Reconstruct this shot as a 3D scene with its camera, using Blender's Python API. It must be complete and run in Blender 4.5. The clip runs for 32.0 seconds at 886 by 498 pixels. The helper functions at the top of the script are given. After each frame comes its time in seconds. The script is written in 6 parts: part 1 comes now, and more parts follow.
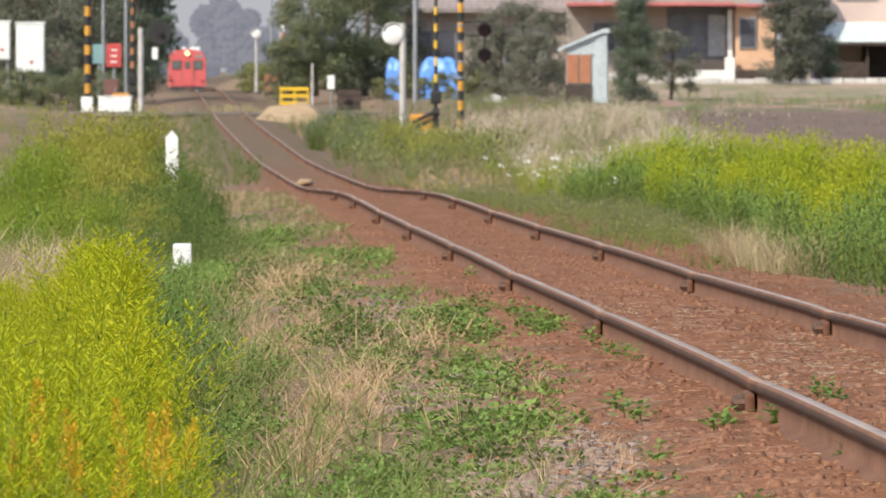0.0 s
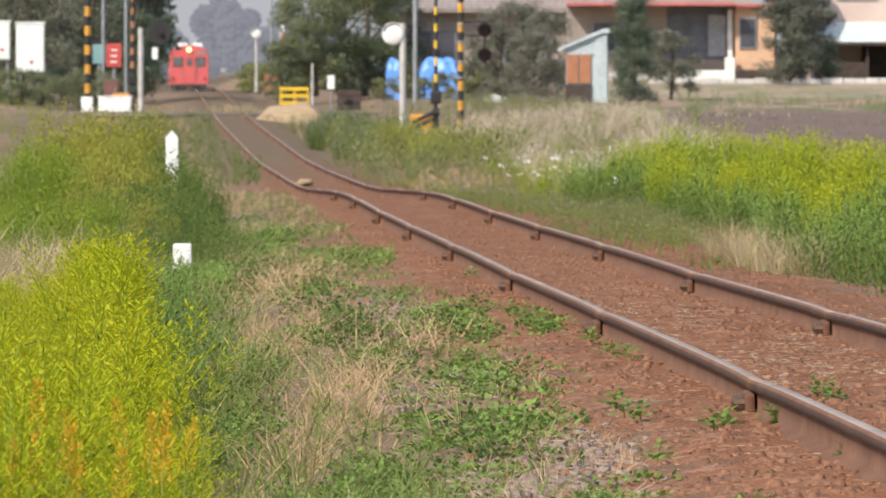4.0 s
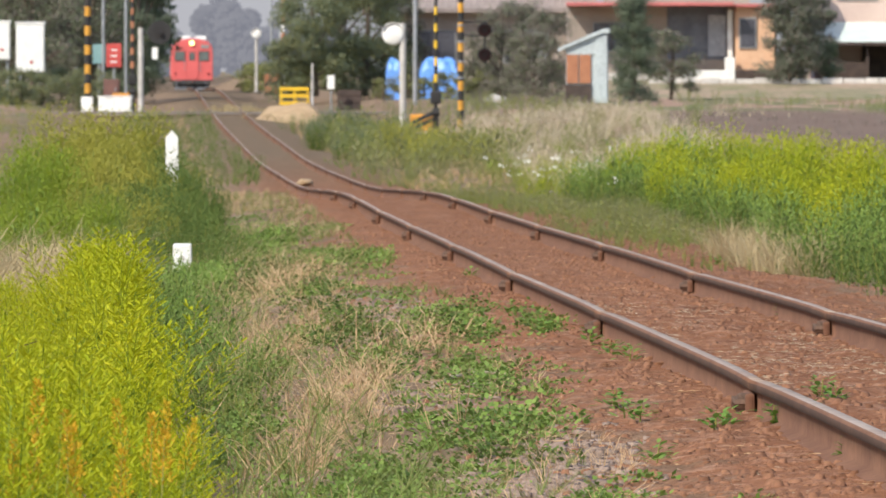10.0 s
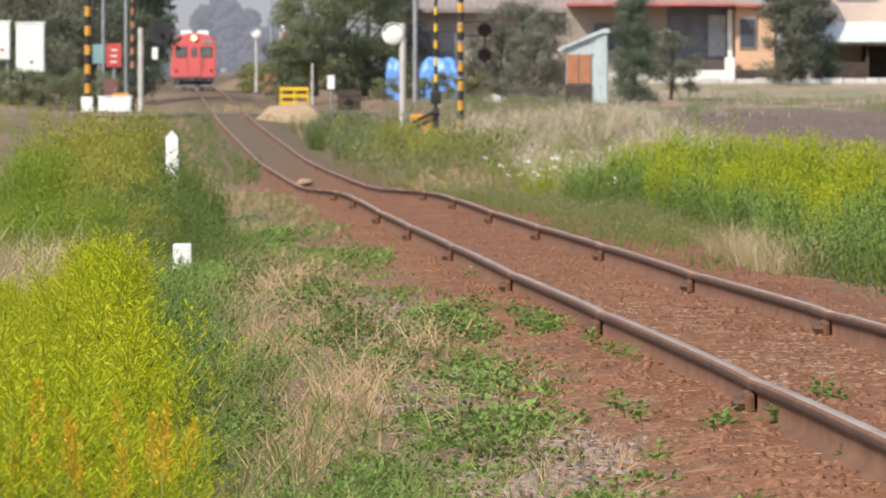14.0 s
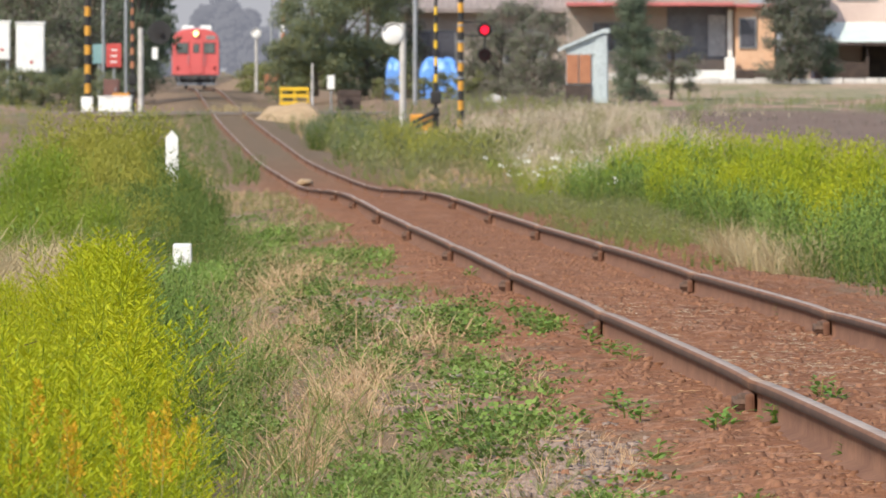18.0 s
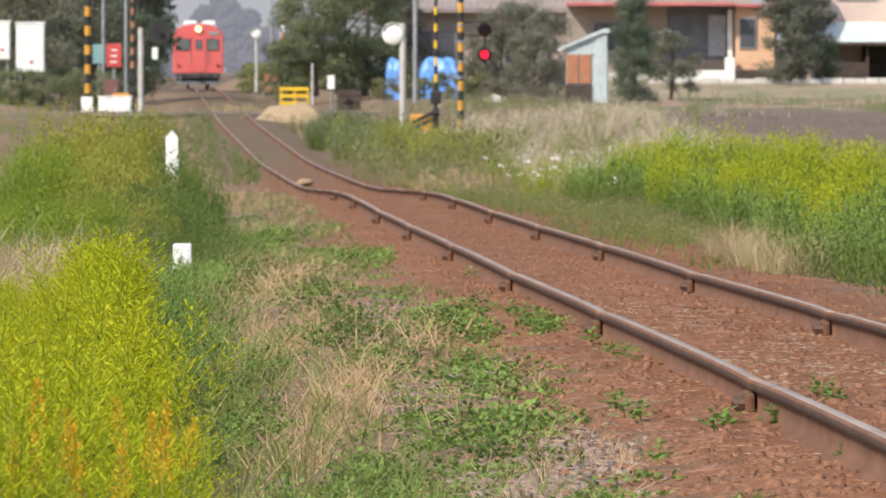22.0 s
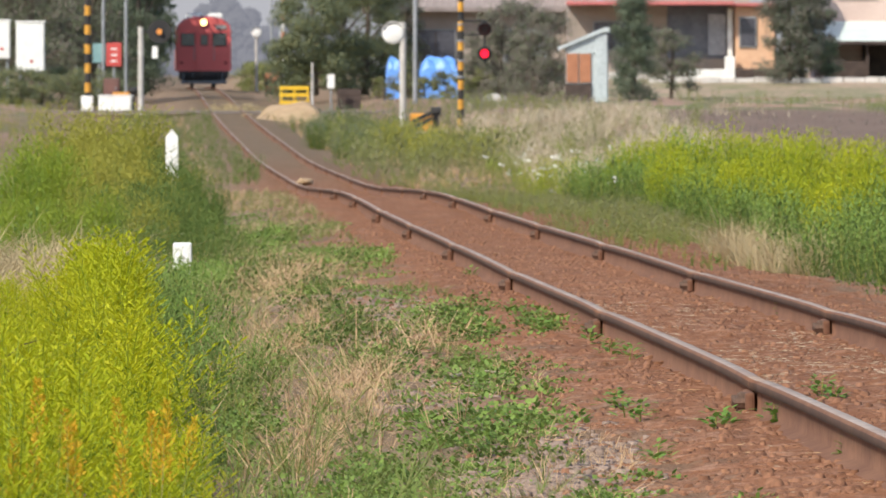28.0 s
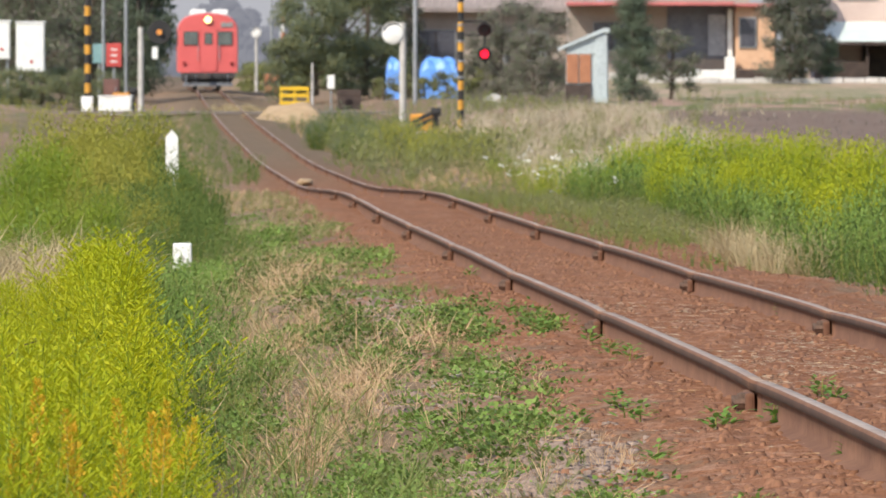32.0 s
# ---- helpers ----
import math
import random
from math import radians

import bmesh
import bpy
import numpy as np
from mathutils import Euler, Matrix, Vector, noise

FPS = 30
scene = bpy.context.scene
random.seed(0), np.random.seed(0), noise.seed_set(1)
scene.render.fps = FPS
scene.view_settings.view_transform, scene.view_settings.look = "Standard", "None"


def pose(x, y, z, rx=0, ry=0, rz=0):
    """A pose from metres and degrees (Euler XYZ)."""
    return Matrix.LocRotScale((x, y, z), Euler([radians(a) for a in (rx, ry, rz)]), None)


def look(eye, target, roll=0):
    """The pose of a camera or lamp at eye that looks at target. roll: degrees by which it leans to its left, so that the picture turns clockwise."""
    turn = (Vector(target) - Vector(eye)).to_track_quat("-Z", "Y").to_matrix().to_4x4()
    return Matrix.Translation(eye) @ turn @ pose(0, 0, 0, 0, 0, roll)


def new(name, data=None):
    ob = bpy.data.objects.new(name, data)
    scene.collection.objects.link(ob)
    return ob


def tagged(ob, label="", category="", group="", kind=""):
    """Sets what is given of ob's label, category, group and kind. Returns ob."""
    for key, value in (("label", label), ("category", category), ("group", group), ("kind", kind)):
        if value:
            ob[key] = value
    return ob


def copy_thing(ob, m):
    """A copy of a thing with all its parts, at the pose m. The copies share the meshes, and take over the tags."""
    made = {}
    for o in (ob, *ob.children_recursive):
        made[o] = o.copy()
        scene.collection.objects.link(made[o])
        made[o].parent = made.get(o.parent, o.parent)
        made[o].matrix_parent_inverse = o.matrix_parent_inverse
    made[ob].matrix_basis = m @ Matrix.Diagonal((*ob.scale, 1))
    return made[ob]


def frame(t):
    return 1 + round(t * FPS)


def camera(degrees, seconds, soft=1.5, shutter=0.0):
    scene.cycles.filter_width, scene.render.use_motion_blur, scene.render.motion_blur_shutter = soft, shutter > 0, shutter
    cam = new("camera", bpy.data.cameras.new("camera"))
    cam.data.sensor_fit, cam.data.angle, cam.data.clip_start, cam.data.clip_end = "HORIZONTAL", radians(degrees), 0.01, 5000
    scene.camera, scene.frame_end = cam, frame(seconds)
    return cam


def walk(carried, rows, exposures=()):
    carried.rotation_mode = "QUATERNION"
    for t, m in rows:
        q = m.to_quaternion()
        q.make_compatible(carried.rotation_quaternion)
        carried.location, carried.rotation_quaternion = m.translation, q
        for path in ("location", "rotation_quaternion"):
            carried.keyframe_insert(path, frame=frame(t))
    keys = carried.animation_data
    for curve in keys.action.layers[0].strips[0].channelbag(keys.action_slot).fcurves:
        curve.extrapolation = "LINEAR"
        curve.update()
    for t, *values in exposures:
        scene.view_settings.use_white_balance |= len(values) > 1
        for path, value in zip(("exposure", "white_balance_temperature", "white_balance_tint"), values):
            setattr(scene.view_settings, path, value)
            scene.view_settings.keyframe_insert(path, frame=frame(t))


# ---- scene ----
EYE = (0.0, 0.0, 1.5)
AIM = (0.0, 100.0, -0.6644)
cam = camera(6.148, 32.0, soft=1.6)
cam.data.dof.use_dof, cam.data.dof.focus_distance, cam.data.dof.aperture_fstop = True, 29.0, 25.0


def glance(dx=0.0, dz=0.0):
    return look(EYE, (AIM[0] + dx, AIM[1], AIM[2] + dz))


# a tripod camera: steady, one small knock near the end
walk(cam, [(0, glance()), (23.5, glance()), (25.0, glance(0, -0.011)), (31.4, glance(0, -0.011)),
           (31.5, glance(-0.060, -0.045)), (31.6, glance(-0.016, -0.02)), (31.7, glance(0, -0.011)), (32.0, glance(0, -0.005))])

# ---- light ----
SUN_EL, SUN_AZ = radians(42), radians(222)   # azimuth from +y clockwise: behind the camera, to its left
world = bpy.data.worlds.new("hazy_sky")
scene.world = world
world.use_nodes = True
wn = world.node_tree
sky = wn.nodes.new("ShaderNodeTexSky")
sky.sky_type = "NISHITA"
sky.sun_disc = False
sky.sun_elevation = SUN_EL
sky.sun_rotation = SUN_AZ
sky.air_density, sky.dust_density, sky.ozone_density = 1.0, 1.2, 1.0
wn.links.new(sky.outputs[0], wn.nodes["Background"].inputs[0])
wn.nodes["Background"].inputs[1].default_value = 0.15
sun = new("sun", bpy.data.lights.new("sun", "SUN"))
sun.data.energy, sun.data.angle, sun.data.color = 3.7, radians(0.6), (1.0, 0.93, 0.80)
to_sun = Vector((math.sin(SUN_AZ) * math.cos(SUN_EL), math.cos(SUN_AZ) * math.cos(SUN_EL), math.sin(SUN_EL)))
sun.matrix_world = look(to_sun * 50, (0, 0, 0))
scene.view_settings.exposure = 0.45


# ---- materials ----
def surface(name, a, b=None, rough=0.8, metal=0.0, scale=2.0, fine=40.0, bump=0.25, spec=0.3, emit=None, coords="Object"):
    m = bpy.data.materials.new(name)
    m.use_nodes = True
    t, bsdf = m.node_tree, m.node_tree.nodes["Principled BSDF"]
    bsdf.inputs["Roughness"].default_value = rough
    bsdf.inputs["Metallic"].default_value = metal
    bsdf.inputs["Specular IOR Level"].default_value = spec
    if emit:
        bsdf.inputs["Base Color"].default_value = (0.02, 0.02, 0.02, 1)
        bsdf.inputs["Emission Color"].default_value = (*a, 1)
        bsdf.inputs["Emission Strength"].default_value = emit
        return m
    b = b or tuple(c * 0.7 for c in a)
    tc = t.nodes.new("ShaderNodeTexCoord")
    n1, n2 = t.nodes.new("ShaderNodeTexNoise"), t.nodes.new("ShaderNodeTexNoise")
    n1.inputs["Scale"].default_value, n2.inputs["Scale"].default_value = scale, fine
    n1.inputs["Detail"].default_value, n2.inputs["Detail"].default_value = 5, 3
    ramp = t.nodes.new("ShaderNodeMapRange")
    ramp.inputs[1].default_value, ramp.inputs[2].default_value = 0.35, 0.65
    mix = t.nodes.new("ShaderNodeMix")
    mix.data_type = "RGBA"
    mix.inputs[6].default_value, mix.inputs[7].default_value = (*a, 1), (*b, 1)
    grain = t.nodes.new("ShaderNodeMix")
    grain.data_type, grain.blend_type = "RGBA", "OVERLAY"
    grain.inputs[0].default_value = 0.45
    bp = t.nodes.new("ShaderNodeBump")
    bp.inputs["Strength"].default_value, bp.inputs["Distance"].default_value = bump, 0.02
    for n in (n1, n2):
        t.links.new(tc.outputs[coords], n.inputs["Vector"])
    t.links.new(n1.outputs["Fac"], ramp.inputs[0])
    t.links.new(ramp.outputs[0], mix.inputs[0])
    t.links.new(mix.outputs[2], grain.inputs[6])
    t.links.new(n2.outputs["Fac"], grain.inputs[7])
    t.links.new(grain.outputs[2], bsdf.inputs["Base Color"])
    t.links.new(n2.outputs["Fac"], bp.inputs["Height"])
    t.links.new(bp.outputs[0], bsdf.inputs["Normal"])
    return m


def leafy(name, a, b, through_light=0.3, rough=0.6, grain=0.35):
    m = bpy.data.materials.new(name)
    m.use_nodes = True
    t, bsdf = m.node_tree, m.node_tree.nodes["Principled BSDF"]
    bsdf.inputs["Roughness"].default_value = rough
    bsdf.inputs["Specular IOR Level"].default_value = 0.25
    geo = t.nodes.new("ShaderNodeNewGeometry")
    mix = t.nodes.new("ShaderNodeMix")
    mix.data_type = "RGBA"
    mix.inputs[6].default_value, mix.inputs[7].default_value = (*a, 1), (*b, 1)
    nz = t.nodes.new("ShaderNodeTexNoise")
    nz.inputs["Scale"].default_value = 1.3
    av = t.nodes.new("ShaderNodeMath")
    av.operation = "MULTIPLY_ADD"
    av.inputs[1].default_value = grain
    sub = t.nodes.new("ShaderNodeMapRange")
    sub.inputs[1].default_value, sub.inputs[2].default_value, sub.inputs[4].default_value = 0.3, 0.7, 1.0 - grain
    t.links.new(geo.outputs["Position"], nz.inputs["Vector"])
    t.links.new(nz.outputs["Fac"], sub.inputs[0])
    t.links.new(geo.outputs["Random Per Island"], av.inputs[0])
    t.links.new(sub.outputs[0], av.inputs[2])
    t.links.new(av.outputs[0], mix.inputs[0])
    t.links.new(mix.outputs[2], bsdf.inputs["Base Color"])
    tr = t.nodes.new("ShaderNodeBsdfTranslucent")
    t.links.new(mix.outputs[2], tr.inputs["Color"])
    ms = t.nodes.new("ShaderNodeMixShader")
    ms.inputs[0].default_value = through_light
    t.links.new(bsdf.outputs[0], ms.inputs[1])
    t.links.new(tr.outputs[0], ms.inputs[2])
    t.links.new(ms.outputs[0], t.nodes["Material Output"].inputs[0])
    return m


def ground_material():
    """Rust-red soil along the rails, grey-brown earth beside it, dry and green field further off."""
    m = bpy.data.materials.new("trackside_soil")
    m.use_nodes = True
    t, bsdf = m.node_tree, m.node_tree.nodes["Principled BSDF"]
    bsdf.inputs["Roughness"].default_value = 0.95
    bsdf.inputs["Specular IOR Level"].default_value = 0.1
    uv = t.nodes.new("ShaderNodeUVMap")
    uv.uv_map = "lane"
    sep = t.nodes.new("ShaderNodeSeparateXYZ")
    t.links.new(uv.outputs[0], sep.inputs[0])
    geo = t.nodes.new("ShaderNodeNewGeometry")

    def nz(scale, detail=4):
        n = t.nodes.new("ShaderNodeTexNoise")
        n.inputs["Scale"].default_value, n.inputs["Detail"].default_value = scale, detail
        t.links.new(geo.outputs["Position"], n.inputs["Vector"])
        return n.outputs["Fac"]

    def ranged(src, lo, hi, a=0.0, b=1.0):
        n = t.nodes.new("ShaderNodeMapRange")
        for i, v in zip((1, 2, 3, 4), (lo, hi, a, b)):
            n.inputs[i].default_value = v
        t.links.new(src, n.inputs[0])
        return n.outputs[0]

    def calc(op, a, b):
        n = t.nodes.new("ShaderNodeMath")
        n.operation = op
        for i, v in enumerate((a, b)):
            if isinstance(v, (int, float)):
                n.inputs[i].default_value = v
            else:
                t.links.new(v, n.inputs[i])
        return n.outputs[0]

    def mix(fac, a, b, blend="MIX"):
        n = t.nodes.new("ShaderNodeMix")
        n.data_type, n.blend_type = "RGBA", blend
        for i, v in ((0, fac), (6, a), (7, b)):
            if isinstance(v, (int, float)):
                n.inputs[i].default_value = v
            elif isinstance(v, tuple):
                n.inputs[i].default_value = (*v, 1)
            else:
                t.links.new(v, n.inputs[i])
        return n.outputs[2]

    big, mid, small, grit = nz(0.35), nz(2.2), nz(11.0), nz(45.0)
    long_map = t.nodes.new("ShaderNodeMapping")
    long_map.inputs["Scale"].default_value = (0.28, 0.03, 0.2)
    t.links.new(geo.outputs["Position"], long_map.inputs["Vector"])
    strips = t.nodes.new("ShaderNodeTexNoise")
    strips.inputs["Scale"].default_value, strips.inputs["Detail"].default_value = 1.6, 4
    t.links.new(long_map.outputs[0], strips.inputs["Vector"])
    strips = strips.outputs["Fac"]
    away = calc("MAXIMUM", calc("SUBTRACT", sep.outputs[0], 0.7), calc("MULTIPLY", sep.outputs[0], -1.0))
    red = mix(ranged(mid, 0.35, 0.65), (0.25, 0.112, 0.058), (0.18, 0.078, 0.041))
    red = mix(ranged(small, 0.50, 0.70, 0, 0.75), red, (0.36, 0.215, 0.145))
    earth = mix(ranged(mid, 0.4, 0.6), (0.27, 0.185, 0.125), (0.185, 0.13, 0.085))
    field = mix(ranged(strips, 0.44, 0.56), (0.34, 0.225, 0.17), (0.155, 0.17, 0.08))
    field = mix(ranged(big, 0.52, 0.66, 0, 0.7), field, (0.20, 0.12, 0.092))
    red = mix(ranged(sep.outputs[1], 120, 195, 0, 0.85), red, mix(ranged(mid, 0.4, 0.6), (0.185, 0.135, 0.095), (0.135, 0.115, 0.075)))
    edge = calc("ADD", away, ranged(mid, 0.2, 0.8, -0.6, 0.6))
    col = mix(ranged(edge, 0.9, 1.55), red, earth)
    col = mix(ranged(calc("ADD", away, ranged(big, 0.2, 0.8, -3, 3)), 5, 8), col, field)
    plough = calc("MULTIPLY", ranged(sep.outputs[0], 9.0, 10.5), calc("MULTIPLY", ranged(sep.outputs[1], 118, 130), ranged(sep.outputs[1], 268, 245)))
    col = mix(plough, col, mix(ranged(mid, 0.4, 0.6), (0.16, 0.11, 0.088), (0.205, 0.15, 0.12)))
    col = mix(0.3, col, grit, "OVERLAY")
    t.links.new(col, bsdf.inputs["Base Color"])
    h = calc("ADD", calc("MULTIPLY", small, 1.6), grit)
    bp = t.nodes.new("ShaderNodeBump")
    bp.inputs["Strength"].default_value, bp.inputs["Distance"].default_value = 0.7, 0.03
    t.links.new(h, bp.inputs["Height"])
    t.links.new(bp.outputs[0], bsdf.inputs["Normal"])
    return m


M = {
    "soil": ground_material(),
    "rail_top": surface("worn_rail_head", (0.35, 0.275, 0.225), (0.26, 0.19, 0.15), rough=0.6, metal=0.0, scale=1.2, fine=12, bump=0.05, spec=0.15),
    "rail_side": surface("rusty_rail", (0.18, 0.088, 0.052), (0.135, 0.063, 0.038), rough=0.92, scale=3, fine=30, bump=0.06),
    "dark_iron": surface("dark_rusty_iron", (0.085, 0.058, 0.044), (0.14, 0.078, 0.052), rough=0.8, scale=9, fine=90),
    "stone": surface("ballast_stone", (0.29, 0.15, 0.085), (0.22, 0.105, 0.058), rough=0.95, scale=3, fine=60),
    "clod": surface("rust_red_clod", (0.25, 0.122, 0.070), (0.18, 0.085, 0.048), rough=0.97, scale=2, fine=50),
    "soil_crumb": surface("brown_soil_crumb", (0.195, 0.088, 0.046), (0.14, 0.064, 0.035), rough=0.97, scale=2, fine=50),
    "grey_stone": surface("grey_ballast_stone", (0.30, 0.225, 0.185), (0.20, 0.145, 0.115), rough=0.95, scale=3, fine=60),
    "white": surface("white_paint", (0.80, 0.79, 0.76), (0.70, 0.69, 0.66), rough=0.5, scale=3, fine=30, bump=0.08),
    "concrete": surface("pale_concrete", (0.52, 0.49, 0.46), (0.40, 0.38, 0.35), rough=0.9, scale=3, fine=50),
    "grey": surface("grey_steel_paint", (0.30, 0.31, 0.33), (0.22, 0.23, 0.24), rough=0.55, scale=2, fine=40, bump=0.08),
    "black": surface("black_paint", (0.022, 0.021, 0.022), (0.035, 0.033, 0.032), rough=0.6, scale=4, fine=40, bump=0.1),
    "yellow": surface("warning_yellow_paint", (0.60, 0.31, 0.045), (0.46, 0.22, 0.035), rough=0.6, scale=5, fine=40, bump=0.1),
    "bright_yellow": surface("yellow_barrier_paint", (0.74, 0.48, 0.03), (0.62, 0.38, 0.03), rough=0.5, scale=5, fine=40, bump=0.1),
    "orange_case": surface("orange_yellow_case_paint", (0.66, 0.30, 0.05), (0.54, 0.24, 0.04), rough=0.6, scale=3, fine=40, bump=0.1),
    "orange": surface("orange_paint", (0.42, 0.185, 0.10), (0.34, 0.145, 0.08), rough=0.6, scale=3, fine=40, bump=0.1),
    "red_train": surface("vermilion_train_paint", (0.62, 0.12, 0.115), (0.56, 0.105, 0.10), rough=0.42, scale=0.8, fine=25, bump=0.03, spec=0.45),
    "train_dark": surface("sooty_underframe", (0.045, 0.045, 0.05), (0.07, 0.06, 0.055), rough=0.8, scale=3, fine=40),
    "train_grey": surface("grey_underframe_paint", (0.20, 0.21, 0.23), (0.13, 0.135, 0.15), rough=0.7, scale=3, fine=40),
    "train_roof": surface("pale_grey_roof_paint", (0.55, 0.55, 0.56), (0.42, 0.42, 0.43), rough=0.7, scale=2, fine=30),
    "rubber": surface("black_rubber", (0.02, 0.02, 0.02), rough=0.7, scale=5, fine=50),
    "red_lamp": surface("lit_red_lens", (1.0, 0.014, 0.045), emit=1.5),
    "amber_lamp": surface("lit_amber_lens", (1.0, 0.36, 0.06), emit=0.75),
    "head_lamp": surface("lit_headlamp", (1.0, 0.80, 0.30), emit=3.0),
    "haze": surface("hazy_distance_glow", (0.40, 0.405, 0.445), emit=0.80),
    # the far woodland glows evenly grey-blue in place of haze
    "far_haze_glow": surface("misty_distance_glow", (0.150, 0.155, 0.185), emit=1.0),
    "black_glass": surface("unlit_black_lens", (0.03, 0.028, 0.03), rough=0.3, scale=5, fine=20, bump=0.02),
    "dark_lens": surface("unlit_red_lens", (0.026, 0.012, 0.013), (0.02, 0.009, 0.01), rough=0.3, scale=5, fine=20, bump=0.02),
    "tail_lens": surface("unlit_tail_lens", (0.16, 0.02, 0.02), rough=0.3, scale=5, fine=20, bump=0.02),
    "plaster": surface("brown_beige_plaster", (0.36, 0.30, 0.26), (0.29, 0.245, 0.215), rough=0.9, scale=0.7, fine=18),
    "peach": surface("peach_plaster", (0.68, 0.42, 0.27), (0.60, 0.37, 0.24), rough=0.9, scale=0.9, fine=18),
    "pink": surface("pink_beige_plaster", (0.60, 0.46, 0.40), (0.54, 0.40, 0.35), rough=0.9, scale=0.9, fine=18),
    "roof_red": surface("faded_red_roof_metal", (0.50, 0.16, 0.15), (0.42, 0.13, 0.125), rough=0.5, scale=1.2, fine=14),
    "roof_tile": surface("grey_brown_roof_tile", (0.30, 0.25, 0.235), (0.22, 0.185, 0.175), rough=0.8, scale=1.5, fine=14),
    "roof_pale": surface("pale_green_roof_sheet", (0.66, 0.74, 0.70), (0.58, 0.66, 0.63), rough=0.45, scale=1.0, fine=14),
    "wood": surface("dark_weathered_wood", (0.085, 0.06, 0.05), (0.055, 0.04, 0.035), rough=0.8, scale=3, fine=30),
    "tarp": surface("blue_plastic_tarpaulin", (0.15, 0.34, 0.78), (0.11, 0.27, 0.68), rough=0.42, scale=2, fine=9, bump=0.4, spec=0.5),
    "pale_wall": surface("pale_grey_sheet_wall", (0.46, 0.51, 0.52), (0.40, 0.44, 0.46), rough=0.6, scale=1.0, fine=15),
    "stone_wall": surface("pale_retaining_wall", (0.62, 0.58, 0.54), (0.48, 0.45, 0.42), rough=0.9, scale=1.5, fine=12),
    "teal": surface("teal_paint", (0.22, 0.36, 0.36), (0.17, 0.29, 0.30), rough=0.6, scale=3, fine=30),
    "red_sign": surface("red_sign_paint", (0.55, 0.09, 0.08), (0.46, 0.07, 0.065), rough=0.5, scale=3, fine=30),
    "bark": surface("grey_brown_bark", (0.13, 0.10, 0.08), (0.08, 0.065, 0.05), rough=0.95, scale=5, fine=30, bump=0.6),
    "road": surface("dusty_asphalt", (0.17, 0.14, 0.12), (0.21, 0.175, 0.15), rough=0.9, scale=1.5, fine=30),
    "slate": surface("slate_blue_opening", (0.17, 0.175, 0.20), (0.12, 0.125, 0.15), rough=0.5, scale=2, fine=20, bump=0.1),
    "dark_pane": surface("dark_window_pane", (0.055, 0.055, 0.072), (0.08, 0.08, 0.10), rough=0.25, scale=1, fine=8, bump=0.02, spec=0.5),
    "curtain": surface("pale_window_curtain", (0.42, 0.43, 0.46), (0.34, 0.35, 0.38), rough=0.9, scale=4, fine=20),
    # plants
    "gold_leaf": leafy("goldenrod_leaf", (0.15, 0.23, 0.016), (0.25, 0.31, 0.020), grain=0.3),
    "gold_bud": leafy("goldenrod_bud", (0.32, 0.39, 0.012), (0.52, 0.49, 0.014), 0.38, grain=0.3),
    "bank_bud": leafy("bank_goldenrod_bud", (0.30, 0.37, 0.020), (0.46, 0.46, 0.020), 0.45, grain=0.2),
    "bank_leaf": leafy("bank_goldenrod_leaf", (0.17, 0.25, 0.030), (0.26, 0.33, 0.035), 0.45, grain=0.2),
    "gold_bloom": leafy("goldenrod_bloom", (0.60, 0.42, 0.025), (0.62, 0.33, 0.02), 0.3),
    "olive_leaf": leafy("olive_weed_leaf", (0.25, 0.26, 0.04), (0.38, 0.35, 0.06), 0.45, grain=0.2),
    "stem": leafy("weed_stem", (0.20, 0.21, 0.04), (0.26, 0.24, 0.06), 0.1),
    "green_leaf": leafy("green_ground_leaf", (0.095, 0.18, 0.032), (0.27, 0.37, 0.08), grain=0.6),
    "rail_leaf": leafy("rail_weed_leaf", (0.10, 0.21, 0.035), (0.24, 0.36, 0.08), 0.3),
    # for dark green weeds, and for the shade coloured in under creeping plants
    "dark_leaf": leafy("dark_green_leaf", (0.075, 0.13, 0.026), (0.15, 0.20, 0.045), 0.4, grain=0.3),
    "grass": leafy("green_grass", (0.13, 0.18, 0.04), (0.24, 0.27, 0.08), grain=0.6),
    "straw": leafy("dry_straw", (0.40, 0.25, 0.13), (0.66, 0.47, 0.27), 0.2, 0.7, 0.7),
    "reed": leafy("pale_dry_reed", (0.40, 0.325, 0.22), (0.59, 0.50, 0.37), 0.2, 0.7, 0.7),
    "beige": leafy("beige_dry_grass", (0.40, 0.31, 0.16), (0.56, 0.45, 0.26), 0.3, 0.7, 0.7),
    # both tree leaf colours are lightened to suggest haze over the distance
    "pine": leafy("dark_tree_leaf", (0.135, 0.17, 0.115), (0.18, 0.21, 0.14), 0.5),
    "tree": leafy("tree_leaf", (0.16, 0.195, 0.115), (0.215, 0.24, 0.145), 0.5),
    "grey_leaf": leafy("grey_green_leaf", (0.17, 0.185, 0.075), (0.26, 0.25, 0.12), 0.4, grain=0.25),
    "bush": leafy("bush_leaf", (0.19, 0.215, 0.06), (0.28, 0.285, 0.09), 0.45, grain=0.25),
    "twig": leafy("grey_brown_twig", (0.14, 0.12, 0.098), (0.20, 0.18, 0.15), 0.2, 0.8),
    "petal": leafy("white_petal", (0.75, 0.74, 0.68), (0.82, 0.80, 0.74), 0.3),
}
glass = bpy.data.materials.new("window_glass")
glass.use_nodes = True
gb = glass.node_tree.nodes["Principled BSDF"]
gb.inputs["Base Color"].default_value = (0.045, 0.05, 0.065, 1)
gb.inputs["Roughness"].default_value = 0.08
gb.inputs["Specular IOR Level"].default_value = 0.6
M["glass"] = glass
